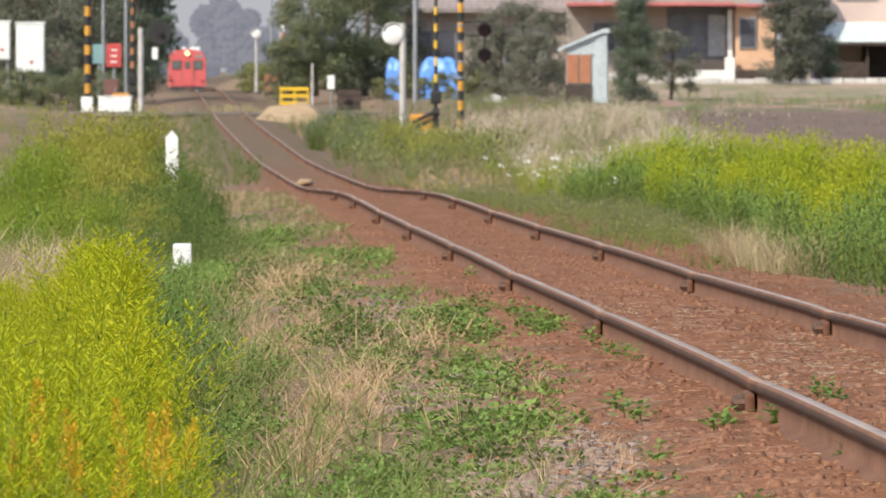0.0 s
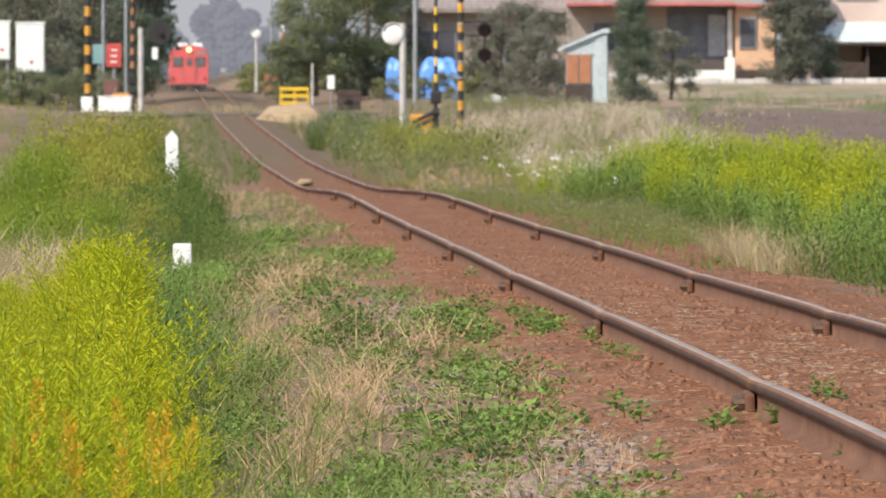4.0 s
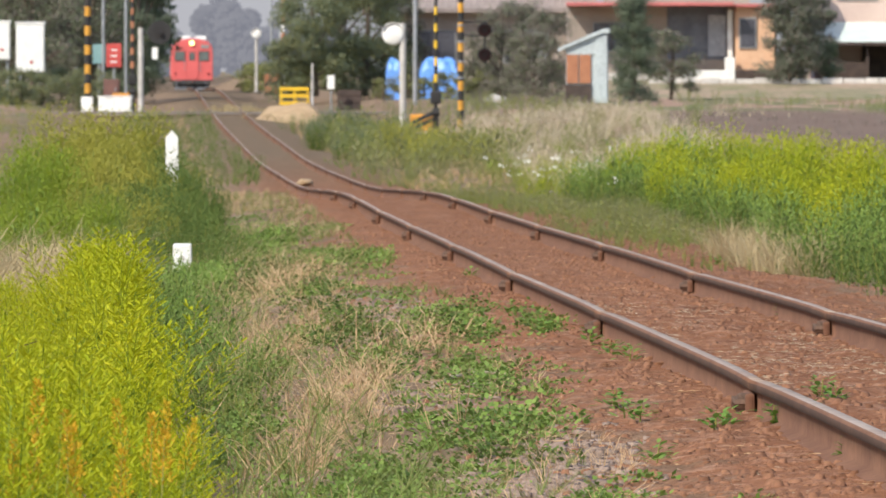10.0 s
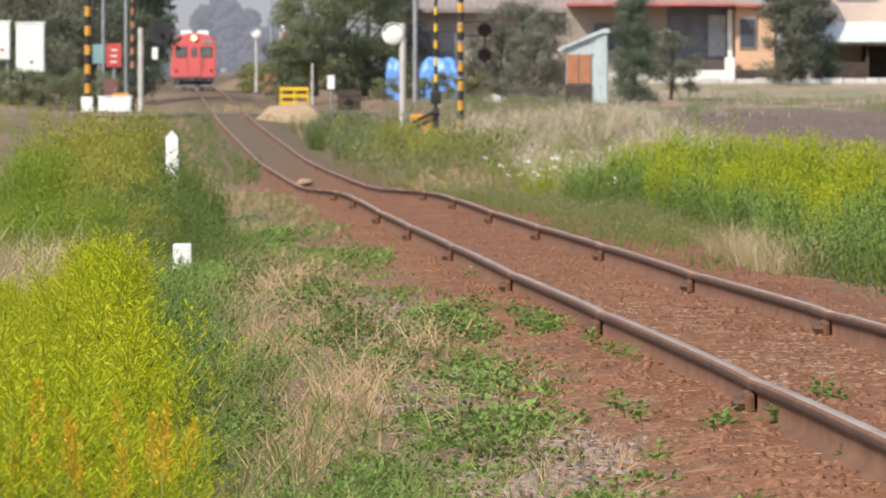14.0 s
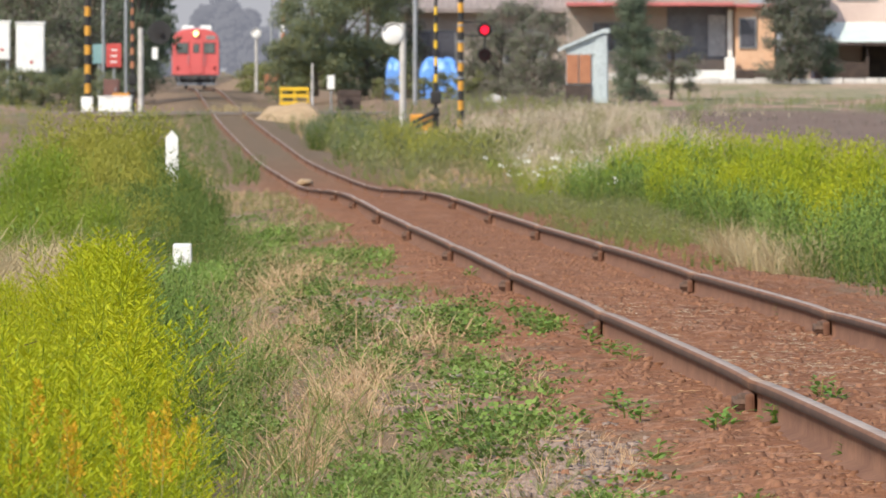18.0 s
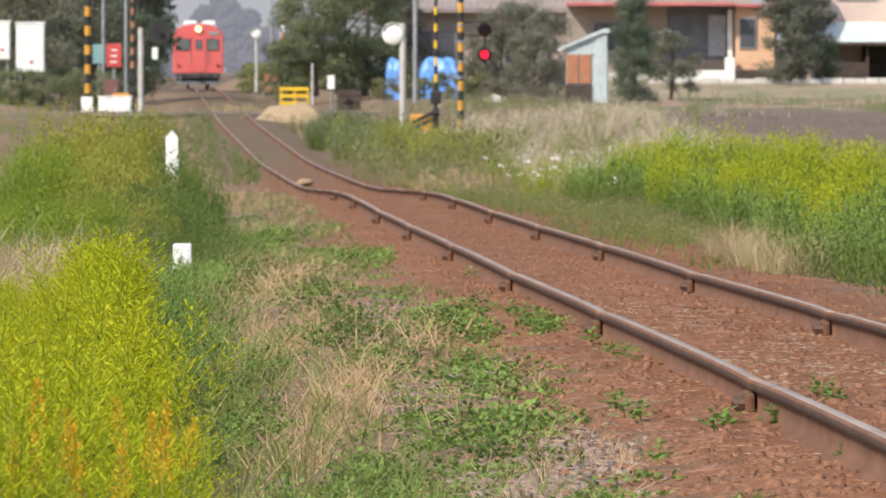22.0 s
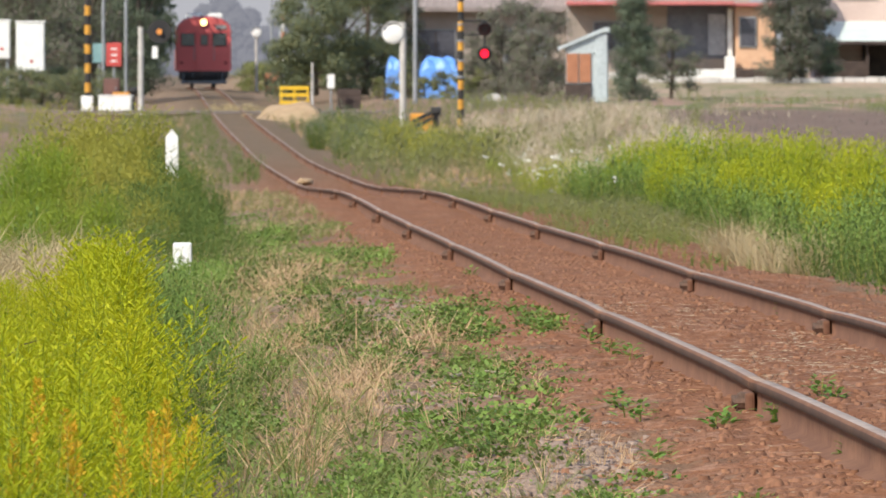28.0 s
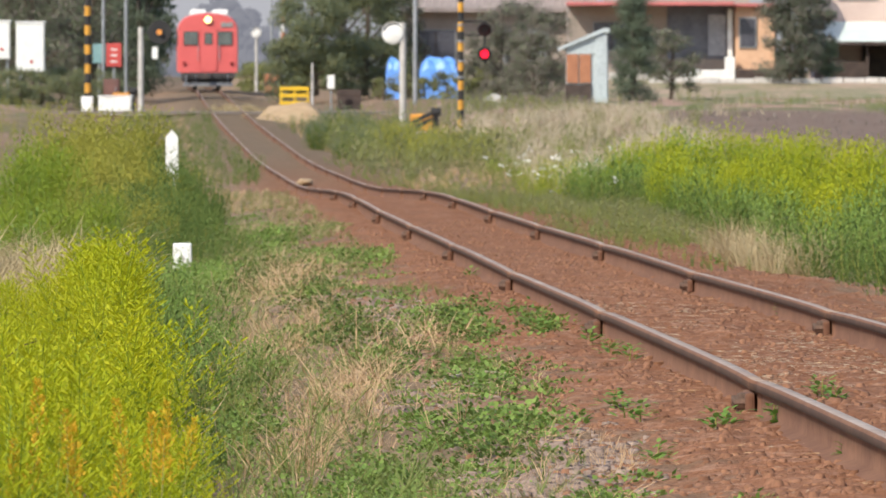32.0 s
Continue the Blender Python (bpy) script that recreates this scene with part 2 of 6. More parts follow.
# rust darkened to give the shadow strip below the rail top
M["rail_shade"] = surface("shaded_rust_on_rail_head", (0.085, 0.047, 0.032), (0.062, 0.035, 0.025), rough=0.9, scale=3, fine=30, bump=0.05)
M["dead_wood"] = surface("dead_twig_bark", (0.06, 0.045, 0.035), (0.04, 0.03, 0.025), rough=0.95, scale=20, fine=90)
M["rust_box"] = surface("rusty_red_paint", (0.20, 0.10, 0.085), (0.14, 0.08, 0.07), rough=0.8, scale=3, fine=30)
# pane colour paled to give the reflection in the cab glass
M["cab_glass"] = surface("reflection_pale_cab_window", (0.13, 0.15, 0.145), (0.09, 0.10, 0.10), rough=0.15, scale=2, fine=10, bump=0.02, spec=0.5)


# ---- small builders ----
def mesh_of(bm, name, *mats):
    me = bpy.data.meshes.new(name)
    bm.to_mesh(me)
    bm.free()
    for m in mats:
        me.materials.append(M[m])
    return me


def part(name, bm, material, parent=None, label="", loc=None):
    ob = new(name, mesh_of(bm, name, material))
    if parent:
        ob.parent = parent
    if loc:
        ob.location = loc
    if label:
        ob["label"] = label
    return ob


def thing(name, loc, label, category, group="", kind="", rz=0.0):
    ob = new(name)
    ob.matrix_basis = pose(*loc, 0, 0, rz)
    return tagged(ob, label, category, group, kind)


def box(sx, sy, sz, c=(0, 0, 0), bevel=0.0, bm=None):
    bm = bm or bmesh.new()
    g = bmesh.ops.create_cube(bm, size=1.0, matrix=Matrix.Translation(c) @ Matrix.Diagonal((sx, sy, sz, 1)))
    if bevel:
        es = {e for v in g["verts"] for e in v.link_edges}
        bmesh.ops.bevel(bm, geom=list(es), offset=bevel, segments=2, affect="EDGES", profile=0.6)
    return bm


def rod(r, h, c=(0, 0, 0), axis="Z", seg=14, r2=None, bm=None, bevel=0.0):
    bm = bm or bmesh.new()
    turn = {"Z": Matrix(), "Y": Matrix.Rotation(radians(90), 4, "X"), "X": Matrix.Rotation(radians(90), 4, "Y")}[axis]
    g = bmesh.ops.create_cone(bm, cap_ends=True, segments=seg, radius1=r, radius2=r if r2 is None else r2, depth=h, matrix=Matrix.Translation(c) @ turn)
    if bevel:
        es = [e for e in {e for v in g["verts"] for e in v.link_edges} if any(len(f.verts) > 4 for f in e.link_faces)]
        bmesh.ops.bevel(bm, geom=es, offset=bevel, segments=2, affect="EDGES")
    return bm


def spike(p, q, r0, r1, seg=7, bm=None):
    """A tapered limb from p to q."""
    bm = bm or bmesh.new()
    p, q = Vector(p), Vector(q)
    m = Matrix.Translation((p + q) / 2) @ (q - p).to_track_quat("Z", "Y").to_matrix().to_4x4()
    bmesh.ops.create_cone(bm, cap_ends=True, segments=seg, radius1=r0, radius2=r1, depth=(q - p).length, matrix=m)
    return bm


def outline(pts, depth, axis="Y", bm=None):
    """A plate cut to the outline pts (a, z), depth thick about 0 along the axis."""
    bm = bm or bmesh.new()
    put = (lambda a, z, s: (a, s, z)) if axis == "Y" else (lambda a, z, s: (s, a, z))
    fr = [bm.verts.new(put(a, z, -depth / 2)) for a, z in pts]
    bk = [bm.verts.new(put(a, z, depth / 2)) for a, z in pts]
    bm.faces.new(fr), bm.faces.new(bk[::-1])
    n = len(pts)
    for i in range(n):
        bm.faces.new((fr[i], bk[i], bk[(i + 1) % n], fr[(i + 1) % n]))
    bmesh.ops.recalc_face_normals(bm, faces=bm.faces)
    return bm


def raw_mesh(name, verts, quads, mats, index=None):
    """A mesh of quads from numpy arrays."""
    me = bpy.data.meshes.new(name)
    me.vertices.add(len(verts))
    me.vertices.foreach_set("co", np.ascontiguousarray(verts, dtype=np.float32).ravel())
    me.loops.add(quads.size)
    me.loops.foreach_set("vertex_index", np.ascontiguousarray(quads, dtype=np.int32).ravel())
    me.polygons.add(len(quads))
    me.polygons.foreach_set("loop_start", np.arange(0, quads.size, 4, dtype=np.int32))
    for m in mats:
        me.materials.append(M[m])
    if index is not None:
        me.polygons.foreach_set("material_index", np.ascontiguousarray(index, dtype=np.int32))
    me.update()
    me.validate()
    return me


# ---- the line of the railway: (distance, left rail x, rail top z) ----
LINE_Y = np.array([-60, 0, 23.4, 29.3, 34.4, 38.9, 49.2, 55.8, 65.4, 77.6, 90.5, 127, 146, 178, 205, 251, 300, 379, 474, 526, 573, 612, 700, 1000.0])
LINE_X = np.array([4.05, 2.04, 1.25, 1.06, 0.885, 0.734, 0.389, 0.168, -0.154, -0.563, -0.995, -2.22, -2.86, -4.0, -5.02, -6.75, -8.55, -11.3, -14.65, -16.45, -18.1, -19.5, -22.6, -33.2])
LINE_Z = np.array([0.50, 0.49, 0.468, 0.436, 0.409, 0.381, 0.315, 0.285, 0.232, 0.171, 0.124, -0.266, -0.36, -0.43, -0.32, -0.10, 0.20, 0.56, 0.50, 0.22, -0.18, -0.50, -0.7, -0.7])
GAUGE = 1.067


def glide(y, ks, vs):
    """A smooth curve through the keys."""
    y = np.asarray(y, dtype=float)
    d = np.diff(vs) / np.diff(ks)
    mt = np.concatenate([[d[0]], (d[:-1] * np.diff(ks)[1:] + d[1:] * np.diff(ks)[:-1]) / (ks[2:] - ks[:-2]), [d[-1]]])
    i = np.clip(np.searchsorted(ks, y) - 1, 0, len(ks) - 2)
    h = ks[i + 1] - ks[i]
    s = np.clip((y - ks[i]) / h, 0, 1)
    return ((1 + 2 * s) * (1 - s) ** 2 * vs[i] + s * (1 - s) ** 2 * h * mt[i] + s * s * (3 - 2 * s) * vs[i + 1] + s * s * (s - 1) * h * mt[i + 1])


def line_x(y):
    """Centre of the track."""
    return glide(y, LINE_Y, LINE_X) + GAUGE / 2


def line_z(y):
    return glide(y, LINE_Y, LINE_Z)


def smooth(a, b, v):
    s = np.clip((v - a) / (b - a), 0, 1)
    return s * s * (3 - 2 * s)


FIELD_Y = np.array([-60, 30, 60, 100, 150, 220, 300, 420, 700, 4600.0])
FIELD_Z = np.array([0.1, 0.1, 0.05, 0.0, 0.05, 0.18, 0.32, 0.5, 0.9, 0.9])


def ripple(x, y):
    return (0.02 * np.sin(x * 5.1 + 1.3 * np.sin(y * 1.7)) * np.sin(y * 2.3 + x) + 0.012 * np.sin(x * 13 + y * 3.1) * np.sin(y * 7.3 - x * 4)
            + 0.05 * np.sin(x * 0.9 + y * 0.31) * np.sin(y * 0.17))


def grain(x, y, seed):
    """Smooth noise between -1 and 1 on a unit lattice."""
    i, j = np.floor(x), np.floor(y)
    fx, fy = x - i, y - j
    fx, fy = fx * fx * (3 - 2 * fx), fy * fy * (3 - 2 * fy)

    def at(a, b):
        v = np.sin(a * 127.1 + b * 311.7 + seed * 17.3) * 43758.5453
        return 2 * (v - np.floor(v)) - 1
    return (at(i, j) * (1 - fx) + at(i + 1, j) * fx) * (1 - fy) + (at(i, j + 1) * (1 - fx) + at(i + 1, j + 1) * fx) * fy


def crumble(x, y):
    """Crumbs and hollows of the bare soil near the rails."""
    near = 1 - smooth(44, 62, y)
    return near * (0.011 * grain(x / 0.10, y / 0.22, 1) + 0.007 * grain(x / 0.045, y / 0.13, 2) + 0.010 * grain(x / 0.31, y / 0.6, 3))


def ground(x, y):
    x, y = np.asarray(x, dtype=float), np.asarray(y, dtype=float)
    u = x - line_x(y)
    bed = line_z(y) - 0.122 - 0.05 * smooth(0.7, 1.3, np.abs(u)) - 0.10 * smooth(1.2, 2.6, np.abs(u))
    w = smooth(3.0, 9.0, np.abs(u))
    f = np.interp(y, FIELD_Y, FIELD_Z)
    calm = smooth(0.5, 1.6, np.abs(u)) * 0.8 + 0.2
    return bed * (1 - w) + f * w + ripple(x, y) * calm + crumble(x, y) * (1 - smooth(2.2, 3.2, np.abs(u))) * (0.35 + 0.65 * smooth(0.10, 0.22, np.abs(np.abs(u) - GAUGE / 2)))


def ground_sheet():
    ys = np.concatenate([np.arange(-50, 18, 4.0), np.arange(18, 22, 0.25), np.arange(22, 46, 0.07), np.arange(46, 60, 0.2), np.arange(60, 130, 0.7), np.arange(130, 420, 3.0), np.arange(420, 1000, 20), np.geomspace(1000, 4500, 16)])
    a = np.concatenate([np.arange(0, 2.4, 0.032), np.arange(2.4, 3.2, 0.1), np.arange(3.2, 12, 0.6), np.arange(12, 60, 4), np.geomspace(60, 2600, 16)])
    us = np.concatenate([-a[:0:-1], a])
    U, Y = np.meshgrid(us, ys)
    X = U + line_x(Y)
    Z = ground(X, Y)
    n, k = U.shape
    idx = np.arange(n * k).reshape(n, k)
    quads = np.stack([idx[:-1, :-1], idx[:-1, 1:], idx[1:, 1:], idx[1:, :-1]], -1).reshape(-1, 4)
    me = raw_mesh("ground", np.stack([X, Y, Z], -1).reshape(-1, 3), quads, ["soil"])
    layer = me.uv_layers.new(name="lane")
    flat = np.stack([U, Y], -1).reshape(-1, 2)[quads.ravel()]
    layer.data.foreach_set("uv", np.ascontiguousarray(flat, dtype=np.float32).ravel())
    return tagged(new("ground", me), "rust-red soil by the rails running into dry grassy fields", "ground", kind="structure")


ground_sheet()


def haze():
    """A glowing sheet as the pale band of haze over the horizon, four kilometres off."""
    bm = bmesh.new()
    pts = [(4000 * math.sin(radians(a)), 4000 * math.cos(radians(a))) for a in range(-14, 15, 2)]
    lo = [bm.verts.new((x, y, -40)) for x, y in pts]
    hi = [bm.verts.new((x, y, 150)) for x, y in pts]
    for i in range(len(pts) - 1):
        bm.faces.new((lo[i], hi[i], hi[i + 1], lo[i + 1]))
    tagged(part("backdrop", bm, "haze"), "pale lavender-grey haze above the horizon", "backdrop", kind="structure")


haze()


# ---- track ----
def rail_piece(y0, y1, side, step):
    """One length of rail: a foot, a thin web and a rounded head."""
    prof = [(-0.056, -0.135), (-0.056, -0.126), (-0.010, -0.112), (-0.008, -0.044), (-0.028, -0.034), (-0.0295, -0.010), (-0.020, -0.001),
            (0.020, -0.001), (0.0295, -0.010), (0.028, -0.034), (0.008, -0.044), (0.010, -0.112), (0.056, -0.126), (0.056, -0.135)]
    n = max(2, int(round((y1 - y0) / step)) + 1)
    ys = np.linspace(y0, y1, n)
    cx, cz = line_x(ys), line_z(ys)
    low = 0.009 * (np.exp(-(ys - y0) / 0.7) + np.exp(-(y1 - ys) / 0.7))
    k = len(prof)
    P = np.array(prof)
    V = np.zeros((n, k, 3))
    V[:, :, 0] = (cx + side * GAUGE / 2)[:, None] + P[None, :, 0]
    V[:, :, 1] = ys[:, None]
    V[:, :, 2] = (cz - low)[:, None] + P[None, :, 1]
    idx = np.arange(n * k).reshape(n, k)
    quads, mi = [], []
    for j in range(k - 1):
        quads.append(np.stack([idx[:-1, j], idx[1:, j], idx[1:, j + 1], idx[:-1, j + 1]], -1))
        # slot 2: head sides and undersides, the shadow strip in their colour
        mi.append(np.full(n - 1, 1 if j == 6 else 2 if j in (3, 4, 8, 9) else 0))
    for e in (0, n - 1):
        for j in range(k // 2 - 1):
            quads.append(np.array([[idx[e, j], idx[e, j + 1], idx[e, k - 2 - j], idx[e, k - 1 - j]]]))
            mi.append(np.array([0]))
    me = raw_mesh("rail", V.reshape(-1, 3), np.concatenate(quads), ["rail_side", "rail_top", "rail_shade"], np.concatenate(mi))
    ob = new("rail", me)
    return ob


track = thing("railway_track", (0, 0, 0), "rusty narrow-gauge railway track with bolted rail joints", "railway track", kind="structure")
JOINT0 = 28.5
ends = [JOINT0 + 10.0 * i for i in range(-7, 66)]
plate_bm = box(0.034, 0.32, 0.072, bevel=0.012)
plate_me = mesh_of(plate_bm, "joint_plate", "rail_side")
bolt_me = mesh_of(rod(0.02, 0.05, axis="X", seg=6), "bolt", "dark_iron")
clamp_bm = box(0.060, 0.05, 0.085, bevel=0.014)
clamp_me = mesh_of(clamp_bm, "tie_plate", "dark_iron")
for y0, y1 in zip(ends[:-1], ends[1:]):
    for side in (-1, 1):
        ob = rail_piece(y0 + 0.006, y1 - 0.006, side, 0.4 if y0 < 60 else 1.0)
        ob.parent = track
        if 15 < y1 < 105:
            x, z = float(line_x(y1)) + side * GAUGE / 2, float(line_z(y1)) - 0.009
            for s in (-1, 1):
                pl = new("joint_plate", plate_me)
                pl.parent, pl.location = track, (x + s * 0.030, y1, z - 0.078)
                if y1 < 100:
                    for k in (-0.12, -0.04, 0.04, 0.12):
                        bo = new("bolt", bolt_me)
                        bo.parent, bo.location = pl, (s * 0.03, k, 0)
                    tp = new("tie_plate", clamp_me)
                    tp.parent, tp.location = track, (x + s * 0.046, y1 - 0.10, z - 0.085)


# ---- the railcar ----
def railcar():
    """A one-car diesel train: origin on the rail tops under the front face, front towards -y."""
    car = thing("railcar", (0, 0, 0), "vermilion red diesel railcar with lit headlamp running on the rails", "train")
    W, ZB, L = 1.40, 0.82, 18.5
    half = [(0.0, 3.58), (0.45, 3.555), (0.85, 3.47), (1.14, 3.33), (1.32, 3.12), (1.38, 2.9), (W, 2.4), (W, ZB + 0.05), (1.36, ZB)]
    ring = half + [(-a, z) for a, z in half[::-1] if a > 0]
    bm = bmesh.new()
    rows = []
    for y, k in ((0.0, 0.965), (0.06, 0.99), (0.2, 1.0), (L - 0.2, 1.0), (L, 0.97)):
        rows.append([bm.verts.new((a * k, y, z if z < 1.2 else 1.2 + (z - 1.2) * (k * 0.5 + 0.5))) for a, z in ring])
    for r, q in zip(rows[:-1], rows[1:]):
        for i in range(len(ring)):
            j = (i + 1) % len(ring)
            bm.faces.new((r[i], r[j], q[j], q[i]))
    bm.faces.new(rows[0][::-1]), bm.faces.new(rows[-1])
    bmesh.ops.recalc_face_normals(bm, faces=bm.faces)
    part("body", bm, "red_train", car)
    bm = bmesh.new()
    top = [(-1.02, 3.42), (-0.85, 3.485), (-0.45, 3.57), (0, 3.595), (0.45, 3.57), (0.85, 3.485), (1.02, 3.42)]
    vs = [[bm.verts.new((a, y, z + 0.02)) for a, z in top] for y in (0.3, L - 0.3)]
    ws = [[bm.verts.new((a, y, z - 0.05)) for a, z in top] for y in (0.3, L - 0.3)]
    for i in range(len(top) - 1):
        bm.faces.new((vs[0][i], vs[0][i + 1], vs[1][i + 1], vs[1][i]))
        bm.faces.new((ws[0][i], ws[0][i + 1], vs[0][i + 1], vs[0][i]))
    bmesh.ops.recalc_face_normals(bm, faces=bm.faces)
    part("roof", bm, "train_roof", car, "pale grey roof skin")
    for y in [1.0 + 3.2 * i for i in range(6)]:
        for x in (-0.45, 0.60):
            part("roof_vent", box(0.68, 0.9, 0.26, (x, y, 3.62), 0.05), "white", car, "white roof ventilator")
    # front windows with frames
    for x, w, zc, h in ((-0.79, 0.66, 2.40, 0.62), (0.80, 0.66, 2.40, 0.62), (0.03, 0.34, 2.38, 0.52)):
        win = part("front_window", box(w + 0.10, 0.05, h + 0.10, (x, 0.0, zc), 0.02), "red_train", car)
        part("gasket", box(w + 0.04, 0.05, h + 0.04, (x, -0.012, zc), 0.015), "rubber", win)
        part("pane", box(w - 0.03, 0.03, h - 0.03, (x, -0.03, zc), 0.01), "cab_glass", win)
    door = part("end_door", box(0.74, 0.05, 2.02, (0.03, -0.005, 1.90), 0.015), "red_train", car)
    for x in (-0.36, 0.42):
        part("door_edge", box(0.03, 0.06, 2.02, (x, -0.012, 1.90)), "red_train", door)
    part("handrail", rod(0.018, 0.8, (0.52, -0.09, 1.75)), "grey", car)
    part("handrail", rod(0.018, 0.8, (-0.46, -0.09, 1.75)), "grey", car)
    sign = part("destination_sign", box(0.56, 0.06, 0.24, (0.88, -0.005, 3.03), 0.015), "roof_tile", car, "grey-brown destination sign box")
    for k in range(3):
        part("lettering_bar", box(0.11, 0.01, 0.11, (0.73 + 0.15 * k, -0.04, 3.03)), "grey", sign)
    lamp = part("headlamp", rod(0.19, 0.16, (0.0, -0.05, 3.27), "Y", 20, bevel=0.02), "red_train", car)
    part("headlamp_lens", rod(0.165, 0.03, (0.0, -0.135, 3.27), "Y", 20), "head_lamp", lamp, "glowing headlamp")
    for x in (-1.10, 1.10):
        tail = part("tail_lamp", rod(0.10, 0.08, (x, -0.03, 1.24), "Y", 14, bevel=0.01), "red_train", car)
        part("tail_lens", rod(0.075, 0.02, (x, -0.075, 1.24), "Y", 14), "tail_lens", tail)
    # buffer beam, skirt, coupler, hoses
    part("buffer_beam", box(2.5, 0.18, 0.30, (0, 0.10, 0.68), 0.02), "train_dark", car)
    part("underframe", box(2.36, 17.6, 0.34, (0, 9.2, 0.62), 0.03), "train_dark", car, "dark underframe with hanging gear")
    part("pilot_plate", box(2.2, 0.06, 0.42, (0, 0.28, 0.46), 0.02), "train_dark", car)
    part("coupler", box(0.30, 0.5, 0.26, (0, -0.12, 0.66), 0.05), "train_dark", car)
    for x in (-0.85, -0.62, 0.62, 0.85):
        part("brake_hose", spike((x, -0.05, 0.70), (x + 0.05, -0.12, 0.36), 0.03, 0.025), "rubber", car)
    for x in (-1.02, -0.56, 0.92):
        part("step_bracket", box(0.06, 0.08, 0.44, (x, 0.0, 0.50), 0.01), "train_grey", car)
    guard = part("rail_guard", box(2.3, 0.08, 0.16, (0, -0.02, 0.26), 0.02), "train_grey", car, "grey cowcatcher bar")
    for x in (-1.0, 0.0, 1.0):
        part("guard_stay", box(0.06, 0.3, 0.05, (x, 0.14, 0.30)), "train_grey", guard)
    # side windows and doors
    for s in (-1, 1):
        for i in range(9):
            w = part("side_window", box(0.03, 1.0, 0.75, (s * 1.392, 2.6 + 1.55 * i, 2.40), 0.01), "train_grey", car)
            part("pane", box(0.02, 0.9, 0.66, (s * 1.405, 2.6 + 1.55 * i, 2.40)), "glass", w)
        part("side_door", box(0.03, 0.95, 1.9, (s * 1.392, 1.2, 1.92), 0.01), "red_train", car)
        part("equipment_box", box(0.5, 3.2, 0.45, (s * 0.95, 9.2, 0.60), 0.04), "train_dark", car)
    for y in (2.6, 4.7, 13.8, 15.9):
        axle = part("wheelset", rod(0.07, 1.1, (0, y, 0.40), "X", 10), "train_dark", car)
        for s in (-1, 1):
            part("wheel", rod(0.40, 0.12, (s * 0.56, y, 0.40), "X", 24, bevel=0.01), "train_dark", axle)
    for y in (3.65, 14.85):
        for s in (-1, 1):
            part("bogie_frame", box(0.12, 2.9, 0.26, (s * 0.80, y, 0.46), 0.04), "train_dark", car)
    return car


train = railcar()


# ---- the level crossing ----
def striped(parent, name, r, z0, z1, band, a, b, x=0.0, y=0.0, seg=14):
    z, i = z0, 0
    while z < z1 - 1e-3:
        h = min(band, z1 - z)
        part(name, rod(r, h - 0.004, (x, y, z + h / 2), seg=seg), (a, b)[i % 2], parent)
        z += h
        i += 1


def lamp_head(parent, name, x, y, z, lit, r=0.20):
    """A round dark backboard with a hood and a lens that can turn its lit side to the front."""
    head = part(name, rod(r, 0.06, (x, y, z), "Y", 24, bevel=0.01), "black", parent)
    bm = bmesh.new()
    n = 16
    ang = [radians(-20 + 220 * i / n) for i in range(n + 1)]
    a = [bm.verts.new((x + 0.155 * math.cos(t), y - 0.02, z + 0.155 * math.sin(t))) for t in ang]
    b = [bm.verts.new((x + 0.165 * math.cos(t), y - 0.34, z + 0.165 * math.sin(t) - 0.02)) for t in ang]
    for i in range(n):
        bm.faces.new((a[i], a[i + 1], b[i + 1], b[i]))
    bmesh.ops.solidify(bm, geom=bm.faces[:], thickness=0.012)
    part("hood", bm, "black", head)
    bm = rod(0.118, 0.024, (0, 0, 0), "Y", 20)
    me = bpy.data.meshes.new("lens")
    bmesh.ops.recalc_face_normals(bm, faces=bm.faces)
    for f in bm.faces:
        f.material_index = 1 if f.normal.y > 0.5 else 0
    bm.to_mesh(me)
    bm.free()
    me.materials.append(M["dark_lens"]), me.materials.append(M[lit])
    lens = new("lens", me)
    lens.parent, lens.location = head, (x, y - 0.16, z)
    lens["label"] = "round coloured signal lens"
    return lens


def base_z(x, y):
    return float(ground(x, y))


def warning_post(x, y, top):
    """Striped post of the crossing with two red lamps, one over the other."""
    z = base_z(x, y)
    t = thing("crossing_signal", (x, y, z), "black and yellow striped crossing post with two red warning lamps", "crossing signal")
    striped(t, "band", 0.085, 0.0, top - z, 0.27, "yellow", "black")
    part("footing", box(0.5, 0.5, 0.16, (0, 0, -0.04), 0.03), "concrete", t)
    hi, lo = 2.62 - z, 1.94 - z
    for zz in (2.3 - z, 2.75 - z, 1.75 - z, 1.30 - z):
        part("bracket", rod(0.115, 0.05, (0, 0, zz), seg=14), "grey", t)
    for zz in (hi + 0.22, hi - 0.16):
        part("arm", box(0.75, 0.05, 0.05, (0.34, 0, zz), 0.01), "black", t)
        for k in range(4):
            part("bolt", rod(0.028, 0.08, (0.14 + 0.15 * k, -0.03, zz), "Y", 8), "black", t)
    part("drop_bar", box(0.06, 0.05, 1.2, (0.66, 0.02, (hi + lo) / 2), 0.01), "black", t)
    up = lamp_head(t, "lamp", 0.66, -0.06, hi, "red_lamp")
    dn = lamp_head(t, "lamp", 0.66, -0.06, lo, "red_lamp")
    return up, dn


